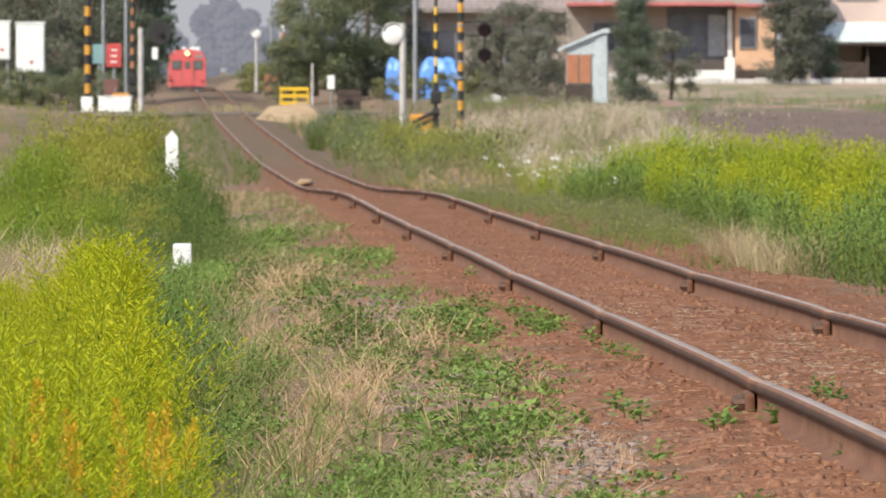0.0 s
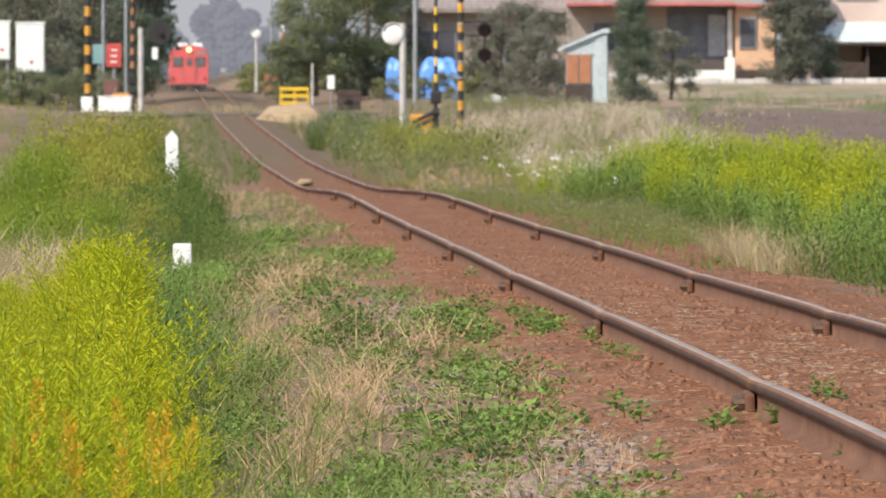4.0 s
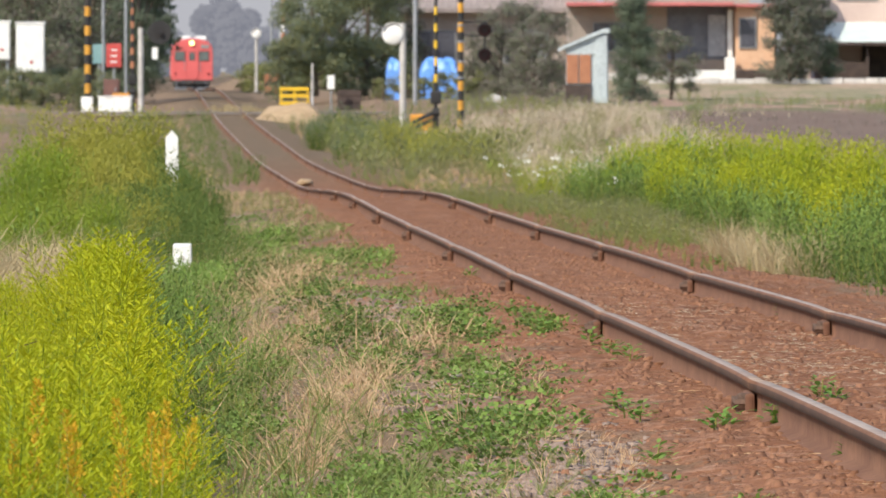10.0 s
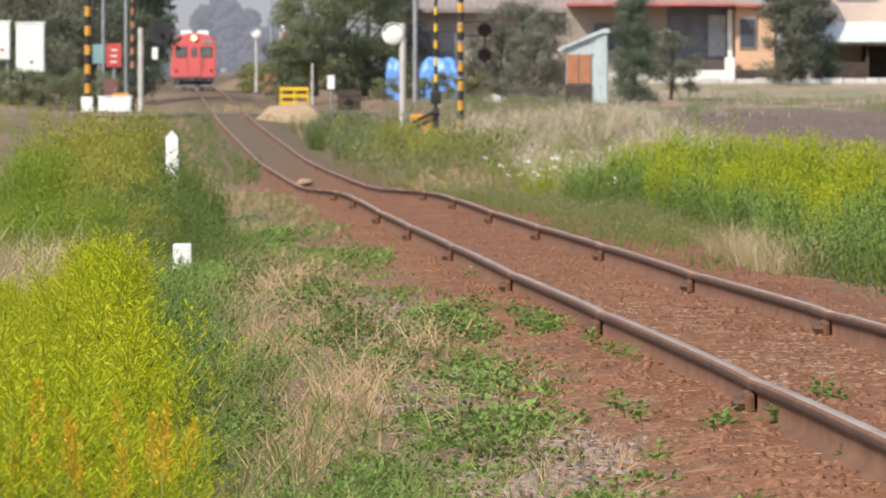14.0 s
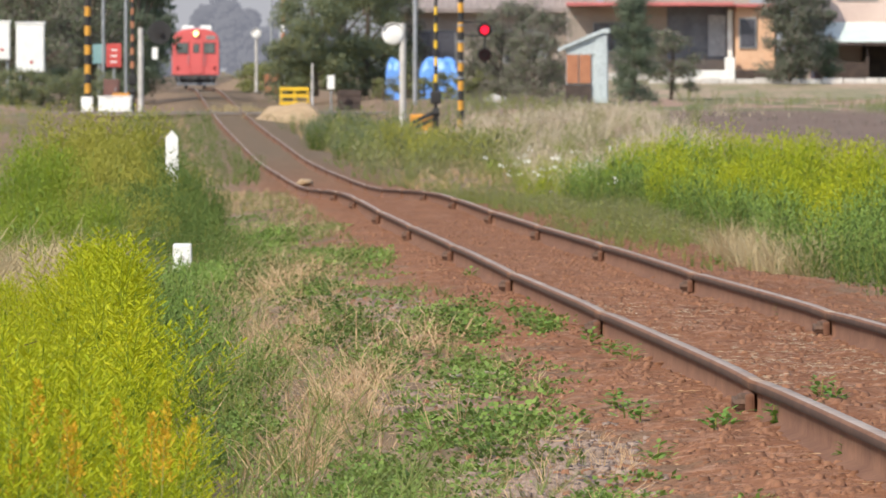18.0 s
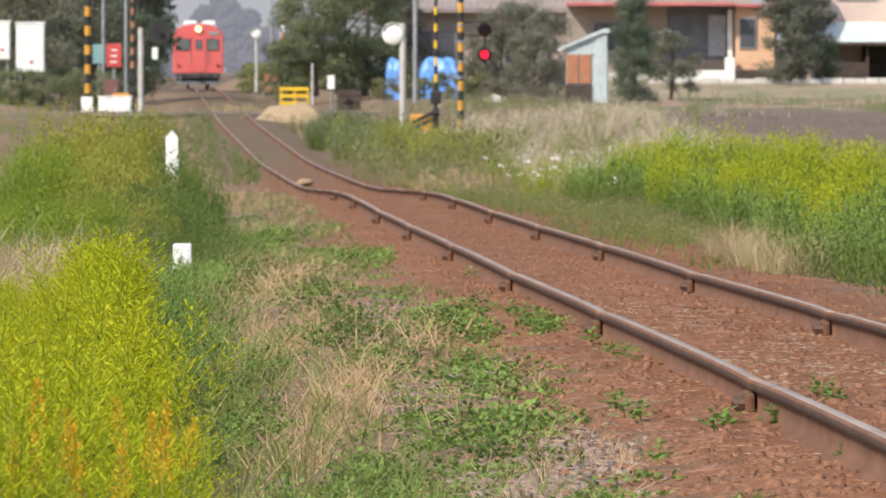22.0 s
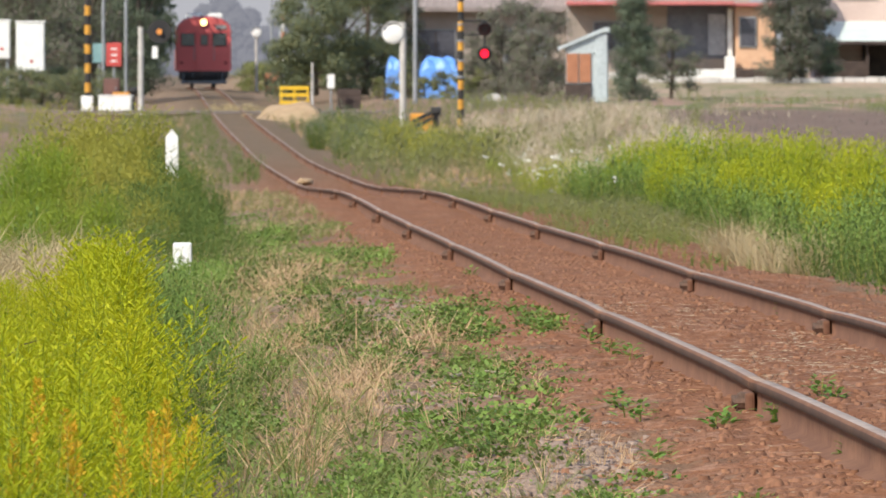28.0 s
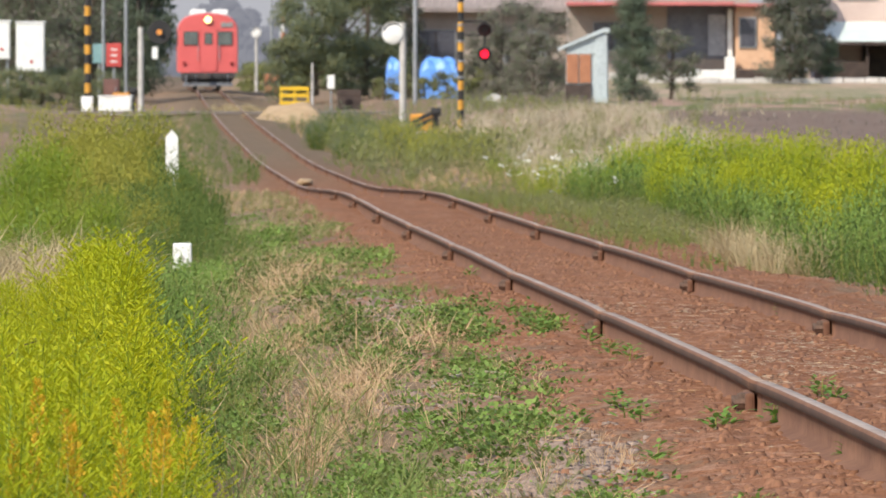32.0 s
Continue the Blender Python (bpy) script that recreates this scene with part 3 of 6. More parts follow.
def barrier(x, y, pivot, long, hue, r, yaw=0.0):
    """A crossing gate: a machine case, and an arm that turns about its pivot with a counterweight."""
    z = base_z(x, y)
    t = thing("crossing_gate", (x, y, z), "crossing gate with striped arm on a yellow and black case", "crossing gate")
    case = part("machine_case", box(0.62, 0.40, pivot - z - 0.05, (-0.40, 0, (pivot - z - 0.05) / 2), 0.05), "orange_case", t, "orange and black striped machine case")
    for k in range(2):
        a = 0.62 * (pivot - z) * k / 2
        part("stripe", outline([(-0.70, a), (-0.70, a + 0.13), (-0.10, a + 0.42), (-0.10, a + 0.29)], 0.012), "black", case, loc=(0, -0.208, 0))
    part("footing", box(0.8, 0.6, 0.12, (-0.15, 0, -0.05), 0.03), "concrete", t)
    part("pillar", box(0.16, 0.16, pivot - z + 0.05, (0, 0, (pivot - z) / 2), 0.02), "black", t)
    arm = new("arm")
    arm.parent, arm.location = t, (0, 0, pivot - z)
    part("hub", rod(0.13, 0.2, (0, 0, 0), "X", 16, bevel=0.02), "black", arm)
    part("counterweight", box(0.30, 0.24, 0.36, (0, 0, 0.42), 0.05), "black", arm)
    part("shank", box(0.10, 0.12, 0.5, (0, 0, 0.2), 0.02), "black", arm)
    zz, i = 0.60, 0
    while zz < long:
        h = 0.235
        part("arm_band", rod(r * (1 - 0.35 * zz / long), h - 0.004, (0, 0, zz + h / 2), seg=12), ("black", hue)[i % 2], arm)
        zz, i = zz + h, i + 1
    return arm


UP, DOWN = warning_post(0.49, 228.0, 5.2)
ARM_RIGHT = barrier(-0.20, 229.5, 0.33, 5.6, "bright_yellow", 0.055)
ARM_LEFT = barrier(-10.95, 291.0, 0.75, 5.0, "orange", 0.075)


def traffic_mirror(x, y, head, dx, r, pole, label):
    z = base_z(x, y)
    t = thing("traffic_mirror", (x, y, z), label, "traffic mirror")
    part("pole", rod(pole, head - z + 0.3, (0, 0, (head - z + 0.3) / 2), seg=14), "concrete", t, "pale grey pole")
    bm = bmesh.new()
    bmesh.ops.create_uvsphere(bm, u_segments=28, v_segments=14, radius=1.0)
    bmesh.ops.scale(bm, vec=(r, 0.07, r), verts=bm.verts)
    bmesh.ops.translate(bm, vec=(dx, -0.10, head - z), verts=bm.verts)
    disc = part("mirror_back", bm, "white", t, "round white mirror back")
    bm = bmesh.new()
    n = 20
    rim = []
    for i in range(n):
        th = 2 * math.pi * i / n
        rim.append((dx + (r + 0.015) * math.cos(th), (r + 0.015) * math.sin(th) + head - z))
    part("rim", outline(rim, 0.05), "white", disc, loc=(0, -0.06, 0))
    visor = [(dx + (r + 0.03) * math.cos(radians(a)), (r + 0.03) * math.sin(radians(a)) + head - z) for a in range(20, 161, 14)]
    visor += [(dx + (r + 0.01) * math.cos(radians(a)), (r + 0.01) * math.sin(radians(a)) + head - z) for a in range(160, 19, -14)]
    part("visor", outline(visor, 0.22), "white", disc, loc=(0, -0.10, 0))
    part("clamp", box(abs(dx) + 0.1, 0.06, 0.06, (dx / 2, -0.03, head - z), 0.01), "grey", t)
    return t


traffic_mirror(-1.13, 232.0, 2.53, -0.27, 0.30, 0.095, "white round traffic mirror seen from behind on a pale concrete pole")
traffic_mirror(-9.72, 430.0, 3.42, 0.0, 0.25, 0.08, "small white traffic mirror on a pole by the far crossing")

# left group: striped post, signal disc, cabinets
def left_crossing():
    x, y = -12.55, 291.5
    z = base_z(x, y)
    t = thing("crossing_post", (x, y, z), "orange and black striped crossing post", "crossing post")
    striped(t, "band", 0.115, 0, 5.6, 0.34, "yellow", "black")
    part("footing", box(0.42, 0.42, 0.55, (-0.02, 0, 0.28), 0.04), "white", t)
    x, y = -10.62, 290.0
    z = base_z(x, y)
    s = thing("signal_post", (x, y, z), "pale steel post carrying a round black signal disc", "railway signal")
    part("pole", rod(0.10, 3.0 - z, (0, 0, (3.0 - z) / 2), seg=14), "concrete", s, "pale grey pole")
    part("arm", box(0.6, 0.06, 0.08, (0.35, 0, 2.83 - z), 0.01), "black", s)
    disc = part("signal_disc", rod(0.42, 0.08, (0.66, -0.05, 2.83 - z), "Y", 32, bevel=0.015), "black", s)
    bm = rod(0.10, 0.024, (0, 0, 0), "Y", 20)
    me = bpy.data.meshes.new("lens")
    bmesh.ops.recalc_face_normals(bm, faces=bm.faces)
    for f in bm.faces:
        f.material_index = 1 if f.normal.y > 0.5 else 0
    bm.to_mesh(me)
    bm.free()
    me.materials.append(M["black_glass"]), me.materials.append(M["amber_lamp"])
    lens = new("lens", me)
    lens.parent, lens.location = disc, (0.66, -0.21, 2.83 - z)
    part("small_plate", box(0.20, 0.03, 0.42, (0.50, -0.05, 2.10 - z), 0.01), "white", s, "small white plate")
    x, y = -11.42, 287.6
    z = base_z(x, y)
    c = thing("relay_cabinet", (x, y, z), "low white metal relay cabinet beside the crossing", "equipment cabinet")
    part("body", box(1.15, 0.6, 0.62, (0, 0, 0.36), 0.03), "white", c)
    part("lid", box(1.22, 0.66, 0.05, (0, 0, 0.69), 0.015), "white", c)
    part("door", box(0.5, 0.03, 0.5, (-0.28, -0.31, 0.35), 0.01), "white", c)
    part("door", box(0.5, 0.03, 0.5, (0.28, -0.31, 0.35), 0.01), "white", c)
    for px, mat, w, h, zc, nm, lb in ((-11.96, "red_sign", 0.55, 0.85, 2.05, "notice_board", "red notice board on a post"),
                                      (-12.5, "teal", 0.46, 0.70, 2.1, "sign_board", "teal sign board on a post")):
        zz = base_z(px, 300)
        b = thing(nm, (px, 300.0, zz), lb, "sign")
        part("post", rod(0.04, zc - zz + 0.2, (0, 0, (zc - zz + 0.2) / 2)), "grey", b)
        pl = part("board", box(w, 0.04, h, (0, -0.06, zc - zz), 0.01), mat, b)
        if mat == "red_sign":
            for k in range(3):
                part("lettering_bar", box(0.22, 0.012, 0.06, (0, -0.085, zc - zz + 0.2 - 0.22 * k)), "white", pl)
    zz = base_z(-11.93, 297)
    k = thing("control_box", (-11.93, 297.0, zz), "rusty red-brown control box on a short stand", "equipment cabinet")
    part("stand", box(0.16, 0.16, 0.55, (0, 0, 0.27), 0.02), "dark_iron", k)
    part("case", box(0.58, 0.4, 0.72, (0, 0, 0.88), 0.04), "rust_box", k)
    part("case_door", box(0.46, 0.03, 0.58, (0, -0.21, 0.88), 0.01), "rust_box", k)
    part("latch", box(0.05, 0.03, 0.10, (0.16, -0.235, 0.88), 0.01), "grey", k)
    for px in (-12.31, -11.49):
        zz = base_z(px, 299)
        p = thing("steel_pole", (px, 299.0, zz), "thin pale grey steel pole", "pole", "steel poles")
        part("shaft", rod(0.055, 6.0, (0, 0, 3.0)), "grey", p)
        part("cap", rod(0.065, 0.05, (0, 0, 6.02)), "grey", p)
    return lens


AMBER = left_crossing()


def stone_post(x, y, w, top, peaked, number=""):
    z = base_z(x, y)
    t = thing("marker_post", (x, y, z), "white painted concrete marker post among the weeds", "marker post")
    h = top - z
    if peaked:
        bm = outline([(-w / 2, 0), (w / 2, 0), (w / 2, h - w * 0.6), (0, h), (-w / 2, h - w * 0.6)], w * 0.8)
    else:
        bm = box(w, w * 0.8, h, (0, 0, h / 2), 0.012)
    body = part("shaft", bm, "white", t)
    part("footing", box(w * 1.6, w * 1.5, 0.08, (0, 0, 0.02), 0.01), "concrete", t)
    if number:
        cu = bpy.data.curves.new("numeral", "FONT")
        cu.body, cu.size, cu.extrude, cu.align_x = number, 0.10, 0.002, "CENTER"
        cu.materials.append(M["concrete"])
        ob = new("numeral", cu)
        ob.parent, ob.matrix_basis = body, pose(0, -w * 0.4 - 0.003, h - 0.15, 90, 0, 0)
    return t


stone_post(-1.77, 56.0, 0.125, 0.325, False, "2")
stone_post(-2.957, 90.0, 0.133, 0.849, True)


# ---- buildings ----
def window(parent, x, z, w, h, y, frame_mat="grey", bars=1, curtain=False):
    win = part("window", box(w + 0.12, 0.10, h + 0.12, (x, y, z), 0.01), frame_mat, parent)
    part("recess", box(w, 0.09, h, (x, y - 0.015, z)), "wood", win)
    n = bars + 1
    for i in range(n):
        pw = w / n
        part("pane", box(pw - 0.05, 0.02, h - 0.05, (x - w / 2 + pw * (i + 0.5), y - 0.068, z)), "curtain" if curtain and i == n - 1 else "dark_pane", win)
    return win


def gable_roof(w, d, rise, over, th=0.12):
    bm = bmesh.new()
    W, D = w / 2 + over, d / 2 + over
    for s in (-1, 1):
        pts = [(-W, s * D, 0), (W, s * D, 0), (W, 0, rise), (-W, 0, rise)]
        lo = [bm.verts.new(p) for p in pts]
        hi = [bm.verts.new((p[0], p[1], p[2] + th)) for p in pts]
        bm.faces.new(lo), bm.faces.new(hi[::-1])
        for i in range(4):
            bm.faces.new((lo[i], lo[(i + 1) % 4], hi[(i + 1) % 4], hi[i]))
    bmesh.ops.recalc_face_normals(bm, faces=bm.faces)
    return bm


def main_house():
    g = 1.10
    t = thing("house", (9.6, 346.0, g), "brown plastered house with a faded red metal roof and a porch", "house")
    part("wall", box(8.6, 7.0, 3.2, (-0.1, 0, 1.6), 0.02), "plaster", t)
    part("plinth", box(8.7, 7.1, 0.3, (-0.1, 0, 0.15)), "concrete", t)
    part("upper_wall", box(6.0, 5.0, 2.6, (0.2, 1.0, 4.4), 0.02), "plaster", t)
    part("eave_roof", box(6.9, 2.6, 0.16, (-1.05, -4.6, 3.14), 0.03), "roof_red", t, "faded red metal eave")
    r = part("roof", gable_roof(6.6, 5.6, 1.6, 0.5), "roof_red", t)
    r.location = (0.2, 1.0, 5.7)
    # veranda: a flat panel coloured as the shade inside a deep opening
    ver = part("veranda", box(2.5, 0.12, 2.2, (0.95, -3.50, 1.95), 0.02), "slate", t, "dark slate-blue veranda opening")
    for k in range(3):
        part("pane", box(0.72, 0.04, 1.7, (0.2 + 0.78 * k, -3.60, 1.85)), "curtain" if k == 2 else "slate", ver)
    part("porch_post", box(0.20, 0.20, 2.95, (2.28, -4.3, 1.45), 0.02), "white", t, "white porch post")
    part("garden_wall", box(2.2, 0.18, 0.42, (1.15, -5.2, 0.20), 0.03), "white", t, "low white wall")
    part("pier", box(0.42, 0.30, 0.95, (2.25, -5.2, 0.47), 0.03), "white", t)
    # annex in peach plaster
    part("annex_wall", box(1.7, 3.0, 3.0, (3.35, -3.3, 1.5), 0.02), "peach", t, "peach plastered annex wall")
    part("annex_roof", box(2.0, 3.6, 0.14, (3.35, -3.4, 3.08), 0.03), "roof_red", t)
    window(t, 3.0, 1.95, 0.60, 1.15, -4.83, "grey", 0)
    window(t, -2.6, 1.8, 1.4, 1.1, -3.53)
    window(t, -0.8, 4.4, 1.5, 1.1, -1.53)
    window(t, 1.6, 4.4, 1.2, 1.1, -1.53)
    part("flower_trough", box(1.75, 0.5, 0.42, (3.35, -5.1, 0.22), 0.04), "wood", t, "dark planting trough")
    part("downpipe", rod(0.05, 3.0, (4.15, -4.86, 1.5)), "wood", t)
    return t


def pale_house():
    t = thing("house", (19.4, 352.0, 1.1), "pink plastered house with pale green lean-to roof and dark carport", "house")
    part("wall", box(8.0, 6.0, 5.2, (0.4, 1.5, 2.6), 0.02), "pink", t)
    part("roof", gable_roof(8.0, 6.0, 1.8, 0.6), "roof_pale", t, "pale green sheet roof").location = (0.4, 1.5, 5.2)
    lean = part("lean_to_roof", outline([(-5.4, 1.72), (-1.2, 2.62), (-1.2, 2.5), (-5.4, 1.58)], 8.6, "X"), "roof_pale", t, "pale green lean-to roof")
    lean.location = (0.6, 0.0, -0.1)
    part("fascia", box(8.6, 0.08, 0.14, (0.6, -5.42, 1.52)), "wood", t)
    for x in (-3.0, -1.55, 1.4, 4.2):
        part("carport_post", box(0.12, 0.12, 1.6, (x, -5.0, 0.8)), "wood", t)
    part("boarding", box(5.6, 0.08, 2.1, (1.2, -1.62, 1.05)), "wood", t, "dark timber boarding")
    part("end_wall", box(0.1, 3.6, 1.9, (-3.1, -3.3, 0.95)), "wood", t)
    window(t, -1.8, 4.0, 1.6, 1.1, -1.53)
    window(t, 1.6, 4.0, 1.6, 1.1, -1.53)
    part("low_board", box(1.5, 0.06, 0.7, (-2.3, -4.98, 0.4)), "wood", t)


def tile_house():
    t = thing("house", (1.9, 352.0, 0.6), "old brown house under a grey-brown tiled roof", "house")
    part("wall", box(7.6, 6.0, 3.4, (0, 0, 1.7), 0.02), "plaster", t)
    part("roof", gable_roof(7.6, 6.0, 2.4, 0.8, 0.18), "roof_tile", t, "grey-brown tiled roof").location = (0, 0, 3.35)
    rib = rod(0.06, 4.2, axis="Z", seg=6)
    me = mesh_of(rib, "roll_tile", "roof_tile")
    for k in range(30):
        ob = new("roll_tile", me)
        ob.parent = t
        ob.matrix_basis = Matrix.Translation((-4.4 + 0.3 * k, -1.95, 4.66)) @ Matrix.Rotation(radians(-57.7), 4, "X")
    window(t, -2.2, 1.9, 1.6, 1.3, -3.03)
    window(t, 1.6, 1.9, 1.8, 1.3, -3.03, curtain=True)


def shed():
    x, y = 5.3, 300.0
    z = base_z(x, y)
    t = thing("shed", (x, y, z), "small shed with orange doors and pale grey sheet walls", "shed", rz=0)
    part("wall", box(1.5, 2.2, 2.1, (-0.05, 1.1, 1.05), 0.02), "pale_wall", t)
    part("roof", outline([(-1.1, 2.0), (0.55, 2.72), (0.75, 2.72), (0.75, 2.55), (0.55, 2.58), (-1.1, 1.9)], 2.6), "pale_wall", t, "pale sheet roof").location = (0, 1.1, 0)
    part("gable_panel", outline([(-0.82, 1.78), (-0.82, 2.02), (0.50, 2.58), (0.66, 2.58), (0.66, 1.78)], 0.05), "pale_wall", t).location = (0, -0.03, 0)
    part("corner_panel", box(0.42, 0.10, 2.5, (0.46, -0.06, 1.25), 0.02), "pale_wall", t)
    for k in range(2):
        part("door", box(0.42, 0.05, 1.05, (-0.60 + 0.47 * k, -0.04, 1.25), 0.01), "orange", t, "orange sheet door")
    part("lower_board", box(0.95, 0.06, 0.66, (-0.37, -0.04, 0.35), 0.01), "wood", t)


main_house()
pale_house()
tile_house()
shed()


def bank():
    """The raised plot under the houses, with a low retaining wall."""
    bm = bmesh.new()
    prof = [(331.0, 0.2), (336.5, 0.78), (338.0, 1.08), (339.0, 1.10), (380.0, 1.10), (384.0, 0.2)]
    a = [bm.verts.new((6.0, y, z)) for y, z in prof]
    b = [bm.verts.new((70.0, y, z)) for y, z in prof]
    for i in range(len(prof) - 1):
        bm.faces.new((a[i], b[i], b[i + 1], a[i + 1]))
    bm.faces.new(a[::-1]), bm.faces.new(b)
    bmesh.ops.recalc_face_normals(bm, faces=bm.faces)
    ob = part("house_plot", bm, "bank")
    tagged(ob, "raised grassy house plot with dry slope", "embankment", kind="structure")
    w = thing("retaining_wall", (0, 0, 0), "low pale stone retaining wall along the house plot", "wall", kind="structure")
    x = 8.4
    rnd = random.Random(5)
    while x < 24.0:
        l = rnd.uniform(0.5, 0.9)
        part("stone", box(l - 0.03, 0.3, rnd.uniform(0.30, 0.40), (x + l / 2, 337.6 + rnd.uniform(-0.05, 0.05), 1.0), 0.04), "stone_wall", w)
        x += l


M["bank"] = surface("dry_grass_bank", (0.34, 0.25, 0.19), (0.20, 0.19, 0.11), rough=0.95, scale=0.6, fine=6, bump=0.8)
bank()


def tarp_heap(x, y, w, d, h, name, mat, label, cat, fold=0.05, edge=0.45, lumps=0.20):
    """Sheeting draped over a heap: a lumpy dome with folds."""
    z = base_z(x, y)
    bm = bmesh.new()
    bmesh.ops.create_grid(bm, x_segments=26, y_segments=14, size=0.5)
    rnd = random.Random(int(x * 10 + y))
    ph = [rnd.uniform(0, 6) for _ in range(6)]
    for v in bm.verts:
        a, b = v.co.x * 2, v.co.y * 2
        e = max(0.0, 1 - max(abs(a), abs(b)) ** 3.5)
        f = 0.98 - lumps + lumps * math.sin(a * 3 + ph[0]) * math.cos(b * 2 + ph[1]) + fold * math.sin(a * 8 + b * 5 + ph[2])
        v.co = (v.co.x * w * (1 + 0.04 * math.sin(9 * b + ph[3])), v.co.y * d, h * e ** edge * f)
    bm.faces.ensure_lookup_table()
    ob = part(name, bm, mat)
    ob.location = (x, y, z - 0.03)
    tagged(ob, label, cat)
    return ob


tarp_heap(-1.95, 333, 0.75, 1.2, 1.75, "tarpaulin", "tarp", "blue tarpaulin hanging over a narrow stack", "tarpaulin", 0.04, 0.30, 0.05)
tarp_heap(-0.15, 334, 1.7, 1.5, 1.80, "tarpaulin", "tarp", "crumpled blue tarpaulin draped over a heap", "tarpaulin", 0.06, 0.40, 0.06)
tarp_heap(1.9, 302, 0.9, 0.7, 0.30, "sheeting", "concrete", "pale plastic sheeting lying in the grass", "plastic sheet")


def clutter():
    def pole(x, y, r, top, name, label, mat="grey", cross=False):
        z = base_z(x, y)
        p = thing(name, (x, y, z), label, "pole")
        part("shaft", rod(r, top - z, (0, 0, (top - z) / 2), r2=r * 0.85), mat, p)
        if cross:
            for k in range(2):
                part("cross_arm", box(1.6, 0.09, 0.09, (0, -0.1, top - z - 0.3 - 0.6 * k), 0.01), mat, p)
        else:
            part("band", rod(r + 0.012, 0.06, (0, 0, 1.3)), "grey", p)
        return p
    pole(-1.03, 305, 0.085, 8.0, "utility_pole", "slim grey utility pole", cross=True)
    pole(-13.6, 690, 0.14, 9.0, "utility_pole", "distant grey utility pole", cross=True)
    pole(-9.4, 480, 0.13, 9.0, "utility_pole", "grey concrete utility pole by the far crossing", cross=True)
    pole(-13.3, 640, 0.12, 9.0, "utility_pole", "distant grey utility pole", cross=True)
    p = pole(-4.75, 300, 0.05, 1.75, "fence_post", "thin grey post by the yellow railing", "concrete")
    z = base_z(-4.2, 302)
    s = thing("notice_plate", (-4.1, 302, z), "small white notice plate on a post", "sign")
    part("post", rod(0.03, 1.3, (0, 0, 0.65)), "grey", s)
    part("plate", box(0.27, 0.03, 0.50, (0, -0.05, 1.05 - z + 0.02), 0.01), "white", s)
    z = base_z(-3.6, 303)
    b = thing("crate", (-3.45, 303, z), "dark brown wooden crate in the weeds", "crate")
    part("body", box(0.85, 0.6, 0.75, (0, 0, 0.375), 0.02), "wood", b)
    for k in range(3):
        part("slat", box(0.88, 0.03, 0.18, (0, -0.31, 0.14 + 0.24 * k), 0.01), "wood", b)
    z = base_z(-5.3, 297) + 0.12
    f = thing("railing", (-5.35, 297, z), "yellow steel railing beside the crossing", "railing")
    for x in (-0.48, 0.0, 0.48):
        part("post", box(0.07, 0.07, 0.85, (x, 0, 0.42), 0.01), "bright_yellow", f)
    for zz in (0.28, 0.55, 0.80):
        part("rail_bar", box(1.06, 0.05, 0.13, (0, -0.02, zz), 0.01), "bright_yellow", f)
    # the farther gate machines
    for x, y in ((-9.15, 432), (-8.65, 428)):
        z = base_z(x, y)
        g = thing("gate_machine", (x, y, z), "orange and black crossing gate machine with its arm raised", "crossing gate")
        part("case", box(0.38, 0.4, 1.0, (0, 0, 0.5), 0.05), "orange", g)
        part("stripe", outline([(-0.18, 0.3), (-0.18, 0.5), (0.18, 0.8), (0.18, 0.6)], 0.02), "black", g, loc=(0, -0.21, 0))
        part("pillar", box(0.14, 0.14, 1.4, (0.3, 0, 0.7), 0.02), "black", g)
    g = thing("crossing_post", (-8.35, 431, base_z(-8.35, 431)), "distant orange and white crossing post", "crossing post")
    striped(g, "band", 0.10, 0, 6.0, 0.45, "orange", "white")
    # white cabinets by the left field
    for x, w, top, bot in ((-16.05, 0.62, 3.25, 1.9), (-15.0, 1.02, 3.2, 1.45)):
        z = base_z(x, 300)
        c = thing("white_cabinet", (x, 300, z), "white metal cabinet standing on legs in the bushes", "equipment cabinet", "white cabinets")
        part("body", box(w, 0.6, top - bot, (0, 0, (top + bot) / 2 - z), 0.04), "white", c)
        part("lid", box(w + 0.08, 0.66, 0.07, (0, 0, top - z + 0.03), 0.02), "white", c)
        for sx in (-1, 1):
            part("leg", box(0.08, 0.3, bot - z + 0.02, (sx * w * 0.35, 0, (bot - z) / 2)), "grey", c)
        part("latch", box(0.1, 0.02, 0.1, (w * 0.05, -0.31, bot + 0.35 - z)), "red_sign", c)
    # crossing road
    rd = part("crossing_road", box(26, 3.4, 0.08, (0, 0, -0.02)), "road")
    rd.matrix_basis = pose(float(line_x(284)) + 2.0, 284, float(line_z(284)) - 0.05, 0, 0, 0)
    tagged(rd, "grey asphalt road over the level crossing", "road", kind="structure")
    # pale stone lying between the rails
    bm = bmesh.new()
    bmesh.ops.create_icosphere(bm, subdivisions=2, radius=1)
    for v in bm.verts:
        v.co = Vector((v.co.x * 0.15, v.co.y * 0.3, v.co.z * 0.07)) * (1 + 0.15 * math.sin(v.co.x * 5 + v.co.z * 4))
    st = part("stone_block", bm, "mound")
    st.location = (float(line_x(138)) - 0.25, 138, float(line_z(138)) - 0.05)
    tagged(st, "pale stone lying between the rails", "stone")


M["mound"] = surface("pale_dry_soil", (0.46, 0.33, 0.20), (0.34, 0.23, 0.13), rough=0.95, scale=1.5, fine=14, bump=0.7)
clutter()
tarp_heap(-5.05, 275, 2.5, 9.0, 0.75, "soil_mound", "mound", "mound of pale dry soil beside the crossing", "soil mound", 0.02, 1.2)


